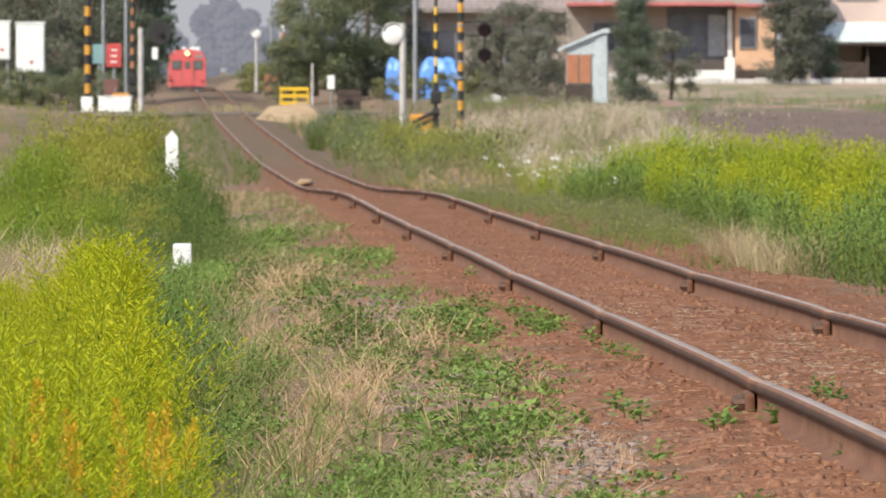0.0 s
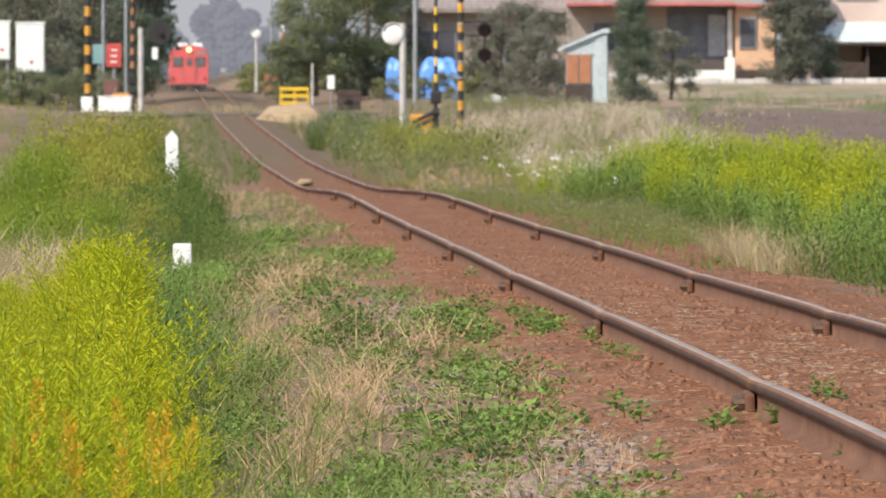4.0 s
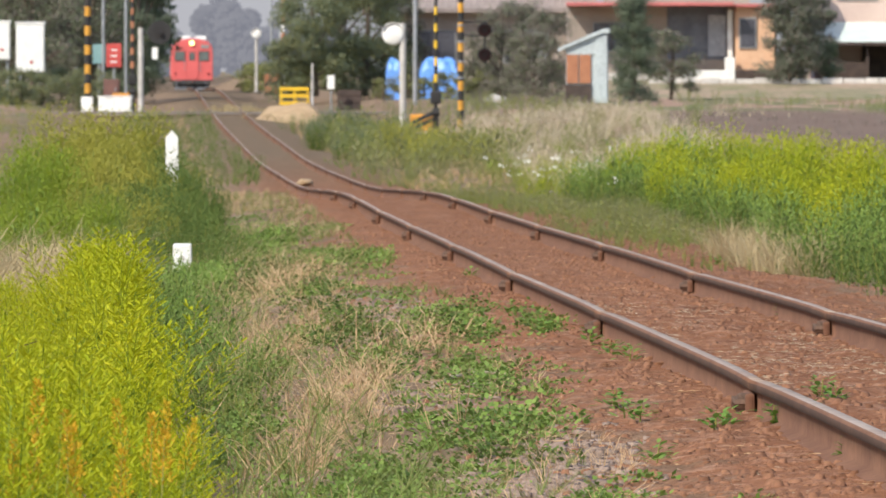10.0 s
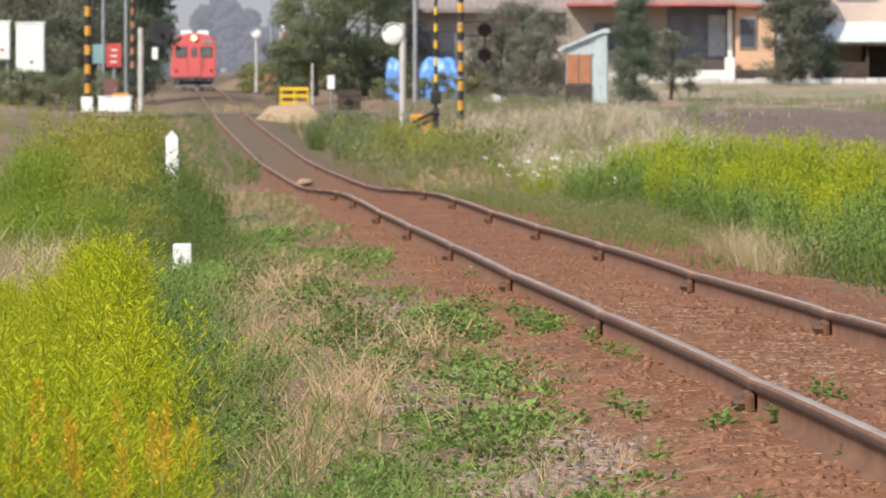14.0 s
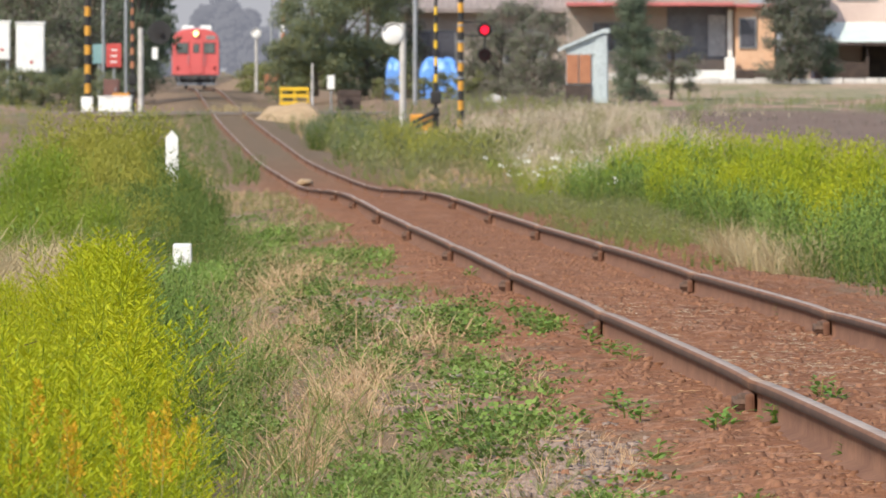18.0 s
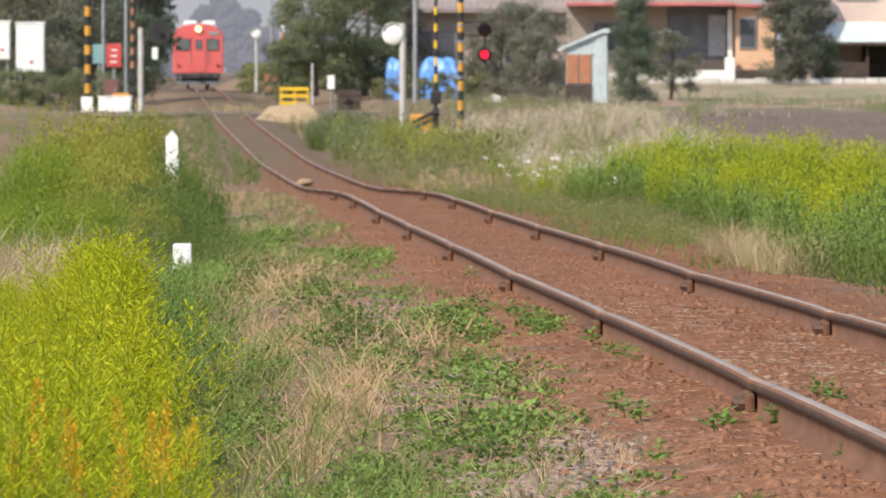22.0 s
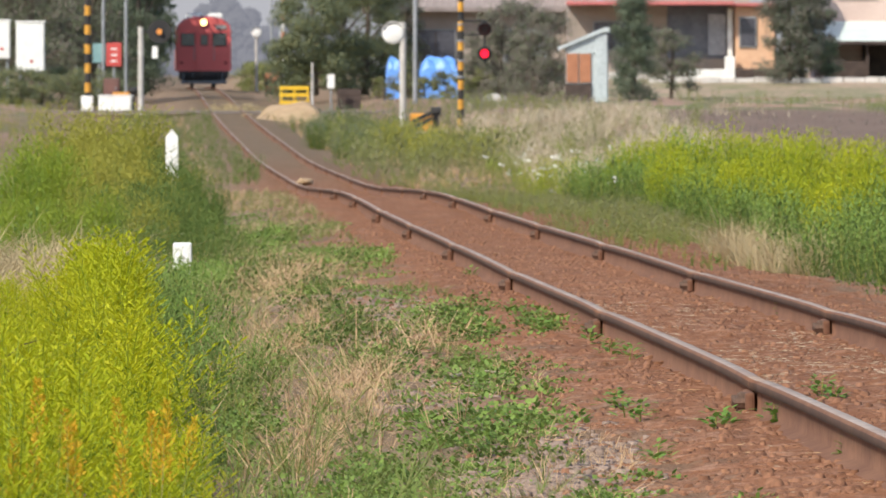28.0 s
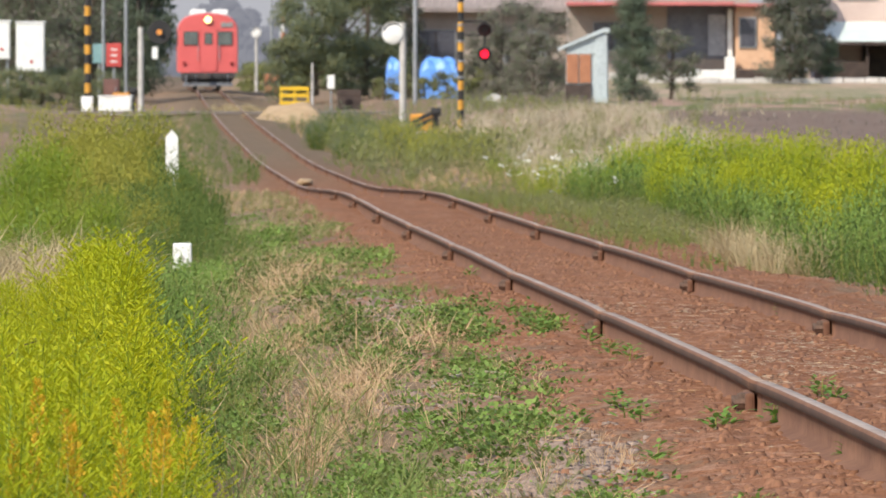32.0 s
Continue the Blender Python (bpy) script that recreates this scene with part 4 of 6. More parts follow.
# ---- plants ----
def frond(base, way, length, width, droop=0.0, roll=0.0):
    """A four-cornered leaf, folded a little."""
    way = np.array(way, float)
    way /= np.linalg.norm(way)
    side = np.cross(way, (0, 0, 1.0))
    n = np.linalg.norm(side)
    side = np.array((1.0, 0, 0)) if n < 1e-4 else side / n
    up = np.cross(side, way)
    side = side * math.cos(roll) + up * math.sin(roll)
    b = np.array(base, float)
    mid = b + way * length * 0.5
    tip = b + way * length + np.array((0, 0, -droop * length))
    return [b, mid + side * width / 2, tip, mid - side * width / 2]


class Plant:
    def __init__(self):
        self.v, self.q, self.m = [], [], []

    def quad(self, pts, mat):
        n = len(self.v)
        self.v += [tuple(p) for p in pts]
        self.q.append((n, n + 1, n + 2, n + 3))
        self.m.append(mat)

    def stalk(self, p, q, r, mat):
        p, q = np.array(p, float), np.array(q, float)
        o = [np.array((r, 0, 0)), np.array((-r * 0.5, r * 0.87, 0)), np.array((-r * 0.5, -r * 0.87, 0))]
        for i in range(3):
            a, b = o[i], o[(i + 1) % 3]
            self.quad([p + a, p + b, q + b * 0.6, q + a * 0.6], mat)

    def done(self):
        return np.array(self.v), np.array(self.q), np.array(self.m)


def flake(base, way, normal, length, width):
    """A pointed leaf that lies in the plane across normal."""
    way, normal = np.array(way, float), np.array(normal, float)
    way = way / np.linalg.norm(way)
    side = np.cross(normal, way)
    side = side / (np.linalg.norm(side) + 1e-6) * width / 2
    b = np.array(base, float)
    mid = b + way * length * 0.45
    return [b, mid + side, b + way * length, mid - side]


def goldenrod(rnd, branches=22, buds=8, leaves=12, reach=0.16, width=0.0100, bloom=0.0):
    """A feathery cone of side sprays that curve up and outwards. Slots: 0 stem, 1 leaf, 2 bud, 3 bloom."""
    p = Plant()
    lean = (rnd.uniform(-0.16, 0.16), rnd.uniform(-0.16, 0.16))

    def at(t):
        return np.array((lean[0] * t * t, lean[1] * t * t, t * 0.96))
    for i in range(2):
        p.stalk(at(i / 2), at((i + 1) / 2), 0.0035, 1)
    for i in range(leaves):
        t = 0.06 + 0.62 * i / leaves
        a = i * 2.4 + rnd.uniform(-0.3, 0.3)
        d = np.array((math.cos(a), math.sin(a), rnd.uniform(0.3, 0.9)))
        p.quad(flake(at(t), d, (d[0], d[1], 1.2), rnd.uniform(0.10, 0.16), rnd.uniform(0.020, 0.030)), 1)
    for k in range(branches):
        t = 0.48 + 0.52 * (k + rnd.random() * 0.6) / branches
        a = k * 2.4 + rnd.uniform(-0.3, 0.3)
        d = np.array((math.cos(a), math.sin(a), 0.0))
        long = reach * ((1.04 - t) / 0.56) ** 0.8 * rnd.uniform(0.8, 1.2) + 0.030

        def along(q):
            return at(t) + d * long * q + np.array((0, 0, long * (0.15 * q + 0.55 * q * q)))
        tone = 3 if rnd.random() < bloom else (2 if t > 0.54 + rnd.uniform(-0.1, 0.1) else 1)
        for j in range(3):
            b, e = along(j * 0.32), along(j * 0.32 + 0.36)
            p.quad(flake(b, e - b, (d[0] * 0.7, d[1] * 0.7, 1.0), np.linalg.norm(e - b), width * rnd.uniform(0.8, 1.2) * (1.15 - 0.2 * j)), tone)
        for j in range(buds):
            q = 0.25 + 0.65 * (j + rnd.random()) / buds
            w = along(q + 0.1) - along(q - 0.1)
            w = w / np.linalg.norm(w)
            turn = (1 if j % 2 else -1) * rnd.uniform(0.4, 1.0)
            w = w + turn * np.array((-d[1], d[0], 0.0)) + np.array((0, 0, rnd.uniform(-0.3, 0.6)))
            p.quad(flake(along(q), w, (d[0] * 0.6, d[1] * 0.6, 1.0), rnd.uniform(0.030, 0.050), width * rnd.uniform(0.8, 1.15)), tone)
    return p.done()





def sprig(rnd, n=74, width=0.17, size=0.055, top=0.45, core=14):
    """A soft upright spray whose leaves lie like a coat on it: 0 stem, 1 leaf below, 2 buds above."""
    p = Plant()
    p.stalk((0, 0, 0), (0, 0, 0.7), 0.006, 0)
    for i in range(core):
        t, a = 0.02 + 0.74 * i / core, i * 2.4 + rnd.uniform(-0.4, 0.4)
        d = np.array((math.cos(a), math.sin(a), 0.0))
        p.quad(flake(d * width * 0.2 + (0, 0, t), d * 0.4 + (0, 0, 1), d + (0, 0, 0.3), size * 2.2, size), 1)
    for i in range(n):
        t = ((i + rnd.random()) / n) ** 0.85
        a = i * 2.4 + rnd.uniform(-0.5, 0.5)
        r = width * (0.30 + 0.75 * math.sin(min(1.0, t * 1.05) * 2.8)) * rnd.uniform(0.6, 1.1)
        d = np.array((math.cos(a), math.sin(a), 0.0))
        nrm = d * (1 - 0.4 * t) + (rnd.uniform(-0.3, 0.3), rnd.uniform(-0.3, 0.3), 0.35 + 0.8 * t)
        way = d * rnd.uniform(0.1, 0.9) + np.array((-d[1], d[0], 0.0)) * rnd.uniform(-0.7, 0.7) + (0, 0, 0.9)
        l = size * rnd.uniform(0.7, 1.35)
        p.quad(flake((d[0] * r, d[1] * r, t * 0.97 - l * 0.4), way, nrm, l, l * rnd.uniform(0.34, 0.52)), 2 if t > top + rnd.uniform(-0.22, 0.22) else 1)
    return p.done()


def spire(rnd, n=110):
    """A bare stalk with a narrow flower spike at its top: 0 stem, 1 leaf, 2 bud, 3 bloom."""
    p = Plant()
    p.stalk((0, 0, 0), (0, 0, 0.96), 0.004, 0)
    for i in range(n):
        t = 0.74 + 0.28 * i / n
        a = i * 2.4
        el = rnd.uniform(0.5, 1.2)
        w = (math.cos(a) * math.cos(el), math.sin(a) * math.cos(el), math.sin(el))
        r = 0.060 * (1.05 - t) / 0.31 * rnd.uniform(0.3, 1.0)
        p.quad(frond((math.cos(a) * r, math.sin(a) * r, t), w, rnd.uniform(0.022, 0.04), 0.013, 0, rnd.uniform(-1.2, 1.2)), 3)
    return p.done()


def tuft(rnd, blades=14, tall=0.22, spread=0.5, width=0.006):
    p = Plant()
    for _ in range(blades):
        a, s, h = rnd.uniform(0, 6.28), rnd.uniform(0.1, spread), tall * rnd.uniform(0.5, 1.15)
        d = np.array((math.cos(a), math.sin(a), 0))
        n = np.array((-d[1], d[0], 0)) * width / 2
        b = d * rnd.uniform(0, 0.03)
        m = b + d * h * s * 0.4 + np.array((0, 0, h * 0.6))
        t = b + d * h * s * 1.3 + np.array((0, 0, h * rnd.uniform(0.75, 1.0)))
        p.quad([b - n, b + n, m + n * 0.8, m - n * 0.8], 0)
        p.quad([m - n * 0.8, m + n * 0.8, t + n * 0.15, t - n * 0.15], 0)
    return p.done()


def leaf_clump(rnd, leaves=34, r=0.085, size=0.023, tall=0.085):
    p = Plant()
    for _ in range(leaves):
        a, d = rnd.uniform(0, 6.28), r * math.sqrt(rnd.random())
        h = tall * rnd.uniform(0.15, 1.0) * (1.1 - 0.7 * d / r)
        b, el = a + rnd.uniform(-1.2, 1.2), rnd.uniform(-0.1, 1.0)
        w = np.array((math.cos(b) * math.cos(el), math.sin(b) * math.cos(el), math.sin(el)))
        s = size * rnd.uniform(0.6, 1.25)
        n = (rnd.uniform(-0.7, 0.7), rnd.uniform(-0.9, 0.3), 1.0)
        p.quad(flake((math.cos(a) * d, math.sin(a) * d, h), w, n, s, s * rnd.uniform(0.6, 0.9)), 0)
    return p.done()


def weed(rnd, leaves=51, height=0.6, size=0.05):
    """A leafy herb: 0 stem, 1 leaf."""
    p = Plant()
    for _ in range(3):
        a = rnd.uniform(0, 6.28)
        tip = np.array((math.cos(a) * 0.18, math.sin(a) * 0.18, 1)) * height * rnd.uniform(0.7, 1.0)
        p.stalk((0, 0, 0), tip, 0.005, 0)
        for _ in range(leaves // 3):
            t, b, el = rnd.uniform(0.1, 1.0), rnd.uniform(0, 6.28), rnd.uniform(-0.2, 0.9)
            w = (math.cos(b) * math.cos(el), math.sin(b) * math.cos(el), math.sin(el))
            off = rnd.uniform(0, 0.06)
            s = size * rnd.uniform(0.5, 1.2)
            p.quad(frond(tip * t + np.array(w) * off, w, s, s * rnd.uniform(0.3, 0.55), rnd.uniform(0, 0.4), rnd.uniform(-0.8, 0.8)), 1)
    return p.done()


def litter(rnd, n=7, long=0.14):
    """Straws lying flat."""
    p = Plant()
    for _ in range(n):
        a, b = rnd.uniform(0, 6.28), rnd.uniform(0, 6.28)
        c = np.array((math.cos(a), math.sin(a), 0)) * rnd.uniform(0, 0.15) + np.array((0, 0, rnd.uniform(0.008, 0.03)))
        el = rnd.uniform(-0.06, 0.12)
        p.quad(frond(c, (math.cos(b), math.sin(b), el), long * rnd.uniform(0.4, 1.3), rnd.uniform(0.005, 0.010), 0, rnd.uniform(-1.2, 1.2)), 0)
    return p.done()


def rock(rnd):
    p = Plant()
    c = [np.array((sx, sy, sz)) * [rnd.uniform(0.6, 1.1) for _ in range(3)] * np.array((1, 1, 0.85)) for sx in (-1, 1) for sy in (-1, 1) for sz in (-1, 1)]
    s = [tuple(v) for v in c]
    v = s
    q = [(0, 1, 3, 2), (4, 6, 7, 5), (0, 4, 5, 1), (2, 3, 7, 6), (1, 5, 7, 3), (0, 2, 6, 4)]
    return np.array(v), np.array(q), np.zeros(6, int)


def lump(rnd, tone=0):
    """A crumb of soil: broad at the foot, small at the top."""
    lo = [np.array((sx * rnd.uniform(0.7, 1.3), sy * rnd.uniform(0.7, 1.3), -0.1)) for sx, sy in ((-1, -1), (1, -1), (1, 1), (-1, 1))]
    dx, dy, h = rnd.uniform(-0.3, 0.3), rnd.uniform(-0.3, 0.3), rnd.uniform(0.45, 1.1)
    hi = [np.array((v[0] * rnd.uniform(0.35, 0.8) + dx, v[1] * rnd.uniform(0.35, 0.8) + dy, h * rnd.uniform(0.8, 1.1))) for v in lo]
    q = [(4, 5, 6, 7), (0, 1, 5, 4), (1, 2, 6, 5), (2, 3, 7, 6), (3, 0, 4, 7)]
    return np.array(lo + hi), np.array(q), np.full(5, tone)


def scatter(name, mats, kinds, xy, size, label, category, seed, sink=0.0, lean=0.12, zs=None, tilt=None, round_off=False):
    """Many small plants or stones as one object of kind stuff."""
    rng = np.random.default_rng(seed)
    n = len(xy)
    z = ground(xy[:, 0], xy[:, 1]) if zs is None else zs
    pick = rng.integers(0, len(kinds), n)
    yaw = rng.uniform(0, 2 * np.pi, n)
    tx, ty = (rng.normal(0, lean, n), rng.normal(0, lean, n)) if tilt is None else tilt.T
    V, Q, I, at = [], [], [], 0
    for k, (v, q, m) in enumerate(kinds):
        sel = np.where(pick == k)[0]
        if not len(sel):
            continue
        c, s = np.cos(yaw[sel])[:, None], np.sin(yaw[sel])[:, None]
        sc = size[sel][:, None]
        x = (v[None, :, 0] * c - v[None, :, 1] * s) * sc
        y = (v[None, :, 0] * s + v[None, :, 1] * c) * sc
        zz = np.broadcast_to(v[None, :, 2] * sc, x.shape)
        x = x + zz * tx[sel][:, None] + xy[sel, 0][:, None]
        y = y + zz * ty[sel][:, None] + xy[sel, 1][:, None]
        zz = zz + z[sel][:, None] - sink
        V.append(np.stack([x, y, zz], -1).reshape(-1, 3))
        Q.append((q[None] + (np.arange(len(sel)) * len(v))[:, None, None] + at).reshape(-1, 4))
        I.append(np.tile(m, len(sel)))
        at += len(sel) * len(v)
    me = raw_mesh(name, np.concatenate(V), np.concatenate(Q), mats, np.concatenate(I))
    if round_off:
        me.polygons.foreach_set("use_smooth", np.ones(len(me.polygons), bool))
    return tagged(new(name, me), label, category, kind="stuff")


def sown(seed, n, y0, y1, u0, u1, patch=0.0, scale=1.0, near=1.0):
    """Random spots beside the track: distance y0..y1, offset u0..u1 (numbers or functions of y); near > 1 crowds them towards y0."""
    rng = np.random.default_rng(seed)
    y = y0 + (y1 - y0) * rng.random(n) ** near
    lo = u0(y) if callable(u0) else u0
    hi = u1(y) if callable(u1) else u1
    u = lo + (hi - lo) * rng.random(n)
    x = u + line_x(y)
    keep = np.ones(n, bool)
    if patch:
        yy = y * 0.16
        f = (np.sin(x * 3.1 * scale + 2 * np.sin(yy * 0.8 * scale + seed)) + np.sin(yy * 1.7 * scale + 1.7 * np.sin(x * 2.3 * scale + seed)) + 0.8 * np.sin(x * 7 * scale - yy * 3.7 * scale))
        keep = f + rng.normal(0, 0.45, n) > (patch - 0.5) * 4
    keep &= np.abs(x) < 0.0537 * y * 1.06 + 0.2
    return np.stack([x, y], -1)[keep], rng


def mounds(seed, n, y0, y1, u0, u1, per, r, tall, shape=None, gap=0.85, fall=0.55):
    """Spots of plants that grow in rounded mounds of radius r; gives spots, plant heights and outward leans."""
    rng = np.random.default_rng(seed)
    cs = []
    for _ in range(n * 6):
        y = y0 + (y1 - y0) * rng.random()
        lo = float(u0(y)) if callable(u0) else u0
        hi = float(u1(y)) if callable(u1) else u1
        u = lo + (hi - lo) * rng.random()
        x = u + float(line_x(y))
        if abs(x) > 0.0537 * y * 1.06 + 0.2 or any(((x - c[0]) / r) ** 2 + ((y - c[1]) / (1.8 * r)) ** 2 < gap ** 2 * 4 for c in cs[-400:]):
            continue
        h = tall[0] + (tall[1] - tall[0]) * rng.random()
        cs.append((x, y, h * (float(shape(u, y)) if shape else 1.0), r * rng.uniform(0.75, 1.25)))
        if len(cs) >= n:
            break
    c = np.repeat(np.array(cs), per, axis=0)
    a, q = rng.uniform(0, 6.28, len(c)), np.sqrt(rng.random(len(c)))
    xy = c[:, :2] + np.stack([np.cos(a), np.sin(a)], -1) * (q * c[:, 3])[:, None]
    size = c[:, 2] * (1 - fall * q * q) * rng.uniform(0.82, 1.08, len(c))
    lean = np.stack([np.cos(a), np.sin(a)], -1) * (0.45 * q)[:, None] + rng.normal(0, 0.08, (len(c), 2))
    return xy, size, lean, rng, q


def heaps(seed, spots, per, fall=0.7):
    """Plants in the single mounds given as (x, y, height of the top, radius)."""
    rng = np.random.default_rng(seed)
    c = np.repeat(np.array(spots), per, axis=0)
    a, q = rng.uniform(0, 6.28, len(c)), np.sqrt(rng.random(len(c)))
    xy = c[:, :2] + np.stack([np.cos(a), np.sin(a) * 1.3], -1) * (q * c[:, 3])[:, None]
    size = 1.10 * np.maximum(0.12, c[:, 2] - ground(c[:, 0], c[:, 1])) * (1 - fall * q * q) * rng.uniform(0.84, 1.08, len(c))
    lean = np.stack([np.cos(a), np.sin(a)], -1) * (0.35 * q)[:, None] + rng.normal(0, 0.06, (len(c), 2))
    return xy, size, lean, rng, q


def patches(seed, spots, each, spread=0.55):
    """Random spots within ellipses (x, y, half width, half length), thinning outwards; each: plants per square metre."""
    rng = np.random.default_rng(seed)
    out = []
    for x, y, a, b in spots:
        n = int(each * 3.14 * a * b)
        out.append(np.stack([x + a * rng.normal(0, spread, n), y + b * rng.normal(0, spread, n)], -1))
    return np.concatenate(out), rng


# single large mounds: place, height of the top, radius
BANK_GOLD = [(2.58, 112, 0.56, 0.31), (3.02, 106, 0.68, 0.44), (3.50, 104, 0.79, 0.44), (3.87, 98, 0.75, 0.40), (4.13, 92, 0.75, 0.38), (4.39, 86, 0.76, 0.35), (2.56, 92, 0.55, 0.30), (2.83, 86, 0.56, 0.29), (3.05, 80, 0.67, 0.33), (3.25, 74, 0.66, 0.26), (3.48, 70, 0.74, 0.28), (4.27, 112, 0.68, 0.54), (4.69, 106, 0.66, 0.44), (5.08, 100, 0.66, 0.41)]
BANK_GREEN = [(2.71, 108, 0.49, 0.27), (2.53, 82, 0.52, 0.20), (2.67, 74, 0.52, 0.20), (2.86, 69, 0.55, 0.17), (3.31, 63, 0.68, 0.19), (3.00, 62, 0.57, 0.14), (3.31, 116, 0.68, 0.24), (2.12, 112, 0.23, 0.26)]
BANK_YELLOW = [(3.03, 65, 0.60, 0.10), (1.48, 126, 0.18, 0.29), (1.93, 122, 0.18, 0.27), (2.35, 118, 0.27, 0.27)]
SIDE_BRIGHT = [(-3.98, 78, 0.65, 0.27), (-3.69, 80, 0.69, 0.26), (-3.31, 64, 0.51, 0.20), (-2.86, 62, 0.51, 0.20), (-4.45, 90, 0.86, 0.22), (-2.75, 66, 0.55, 0.18)]
SIDE_OLIVE = [(-4.48, 104, 1.05, 0.28), (-4.05, 102, 1.05, 0.29), (-4.62, 100, 0.98, 0.25), (-3.53, 98, 0.96, 0.24), (-3.56, 86, 0.69, 0.31), (-3.07, 84, 0.63, 0.26), (-2.43, 68, 0.48, 0.17), (-3.66, 94, 0.81, 0.32)]
SIDE_DARK = [(-3.22, 94, 0.66, 0.18), (-2.72, 86, 0.55, 0.20), (-2.39, 72, 0.50, 0.20), (-2.25, 78, 0.47, 0.17), (-1.90, 70, 0.25, 0.12), (-1.92, 64, 0.35, 0.15), (-1.69, 60, 0.21, 0.10), (-2.30, 74, 0.38, 0.18), (-2.82, 86, 0.67, 0.13), (-2.65, 82, 0.52, 0.15)]
CROSSING_DARK = [(-2.80, 222, 0.60, 0.67), (-2.02, 212, 0.41, 0.52), (-3.01, 205, 0.38, 0.42), (-2.07, 190, 0.20, 0.47)]
CROSSING_OLIVE = [(-1.26, 196, 0.31, 0.54), (-0.50, 188, 0.12, 0.52), (0.21, 190, 0.20, 0.47), (0.92, 176, 0.14, 0.48)]
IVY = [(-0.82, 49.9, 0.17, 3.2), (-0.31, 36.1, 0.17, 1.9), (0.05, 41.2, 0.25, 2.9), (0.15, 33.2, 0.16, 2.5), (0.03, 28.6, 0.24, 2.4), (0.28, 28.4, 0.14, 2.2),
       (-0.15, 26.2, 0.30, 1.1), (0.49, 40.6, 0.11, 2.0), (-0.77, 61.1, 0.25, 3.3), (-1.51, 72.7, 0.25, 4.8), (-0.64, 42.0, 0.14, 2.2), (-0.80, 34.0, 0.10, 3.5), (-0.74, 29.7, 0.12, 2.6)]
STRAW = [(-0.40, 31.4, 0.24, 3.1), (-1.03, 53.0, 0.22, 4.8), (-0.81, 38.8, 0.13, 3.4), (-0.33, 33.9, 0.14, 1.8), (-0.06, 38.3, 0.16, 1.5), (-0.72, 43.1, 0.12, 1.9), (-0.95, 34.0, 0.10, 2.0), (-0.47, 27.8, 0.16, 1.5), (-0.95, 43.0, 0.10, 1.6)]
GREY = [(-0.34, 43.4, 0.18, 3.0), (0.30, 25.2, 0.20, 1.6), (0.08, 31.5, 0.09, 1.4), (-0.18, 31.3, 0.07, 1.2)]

rnd = random.Random(11)
GOLD = [goldenrod(rnd) for _ in range(8)]
GOLD_MID = [goldenrod(rnd, 19, 7, 10, 0.16, 0.0120) for _ in range(6)]
FINE = [sprig(rnd, 90, 0.24, 0.075, 0.5) for _ in range(5)]
COARSE = [sprig(rnd, 46, 0.26, 0.085, 0.45, 8) for _ in range(6)]
SPRIG = [sprig(rnd, 112, 0.17, 0.036) for _ in range(8)]
BANK = [sprig(rnd, 112, 0.17, 0.038, 0.32) for _ in range(8)]
LEAFY = [sprig(rnd, 84, 0.22, 0.048, 0.55, 12) for _ in range(6)]
SPIRE = [spire(rnd) for _ in range(4)]
BENT = [tuft(rnd, 11, 0.34, 1.7, 0.0045) for _ in range(6)]
WISP = [tuft(rnd, 8, 0.30, 1.7, 0.006) for _ in range(6)]
STALK = [tuft(rnd, 2, 0.42, 1.3, 0.006) for _ in range(8)]
SPRAWL = [tuft(rnd, 7, 0.15, 2.2, 0.004) for _ in range(6)]
TUFT = [tuft(rnd) for _ in range(5)]
LONG = [tuft(rnd, 12, 0.42, 0.8, 0.007) for _ in range(5)]
LEAF = [leaf_clump(rnd) for _ in range(5)]
FLAT = [leaf_clump(rnd, 24, 0.09, 0.022, 0.030) for _ in range(5)]
LITTER = [litter(rnd) for _ in range(5)]
WEED = [weed(rnd) for _ in range(5)]
LUMP = [lump(rnd, k) for k in (0, 0, 0, 0, 0, 0, 1, 1, 1, 1)]
ROCK = [rock(rnd) for _ in range(6)]
GOLDS = ["stem", "gold_leaf", "gold_bud", "gold_bloom"]


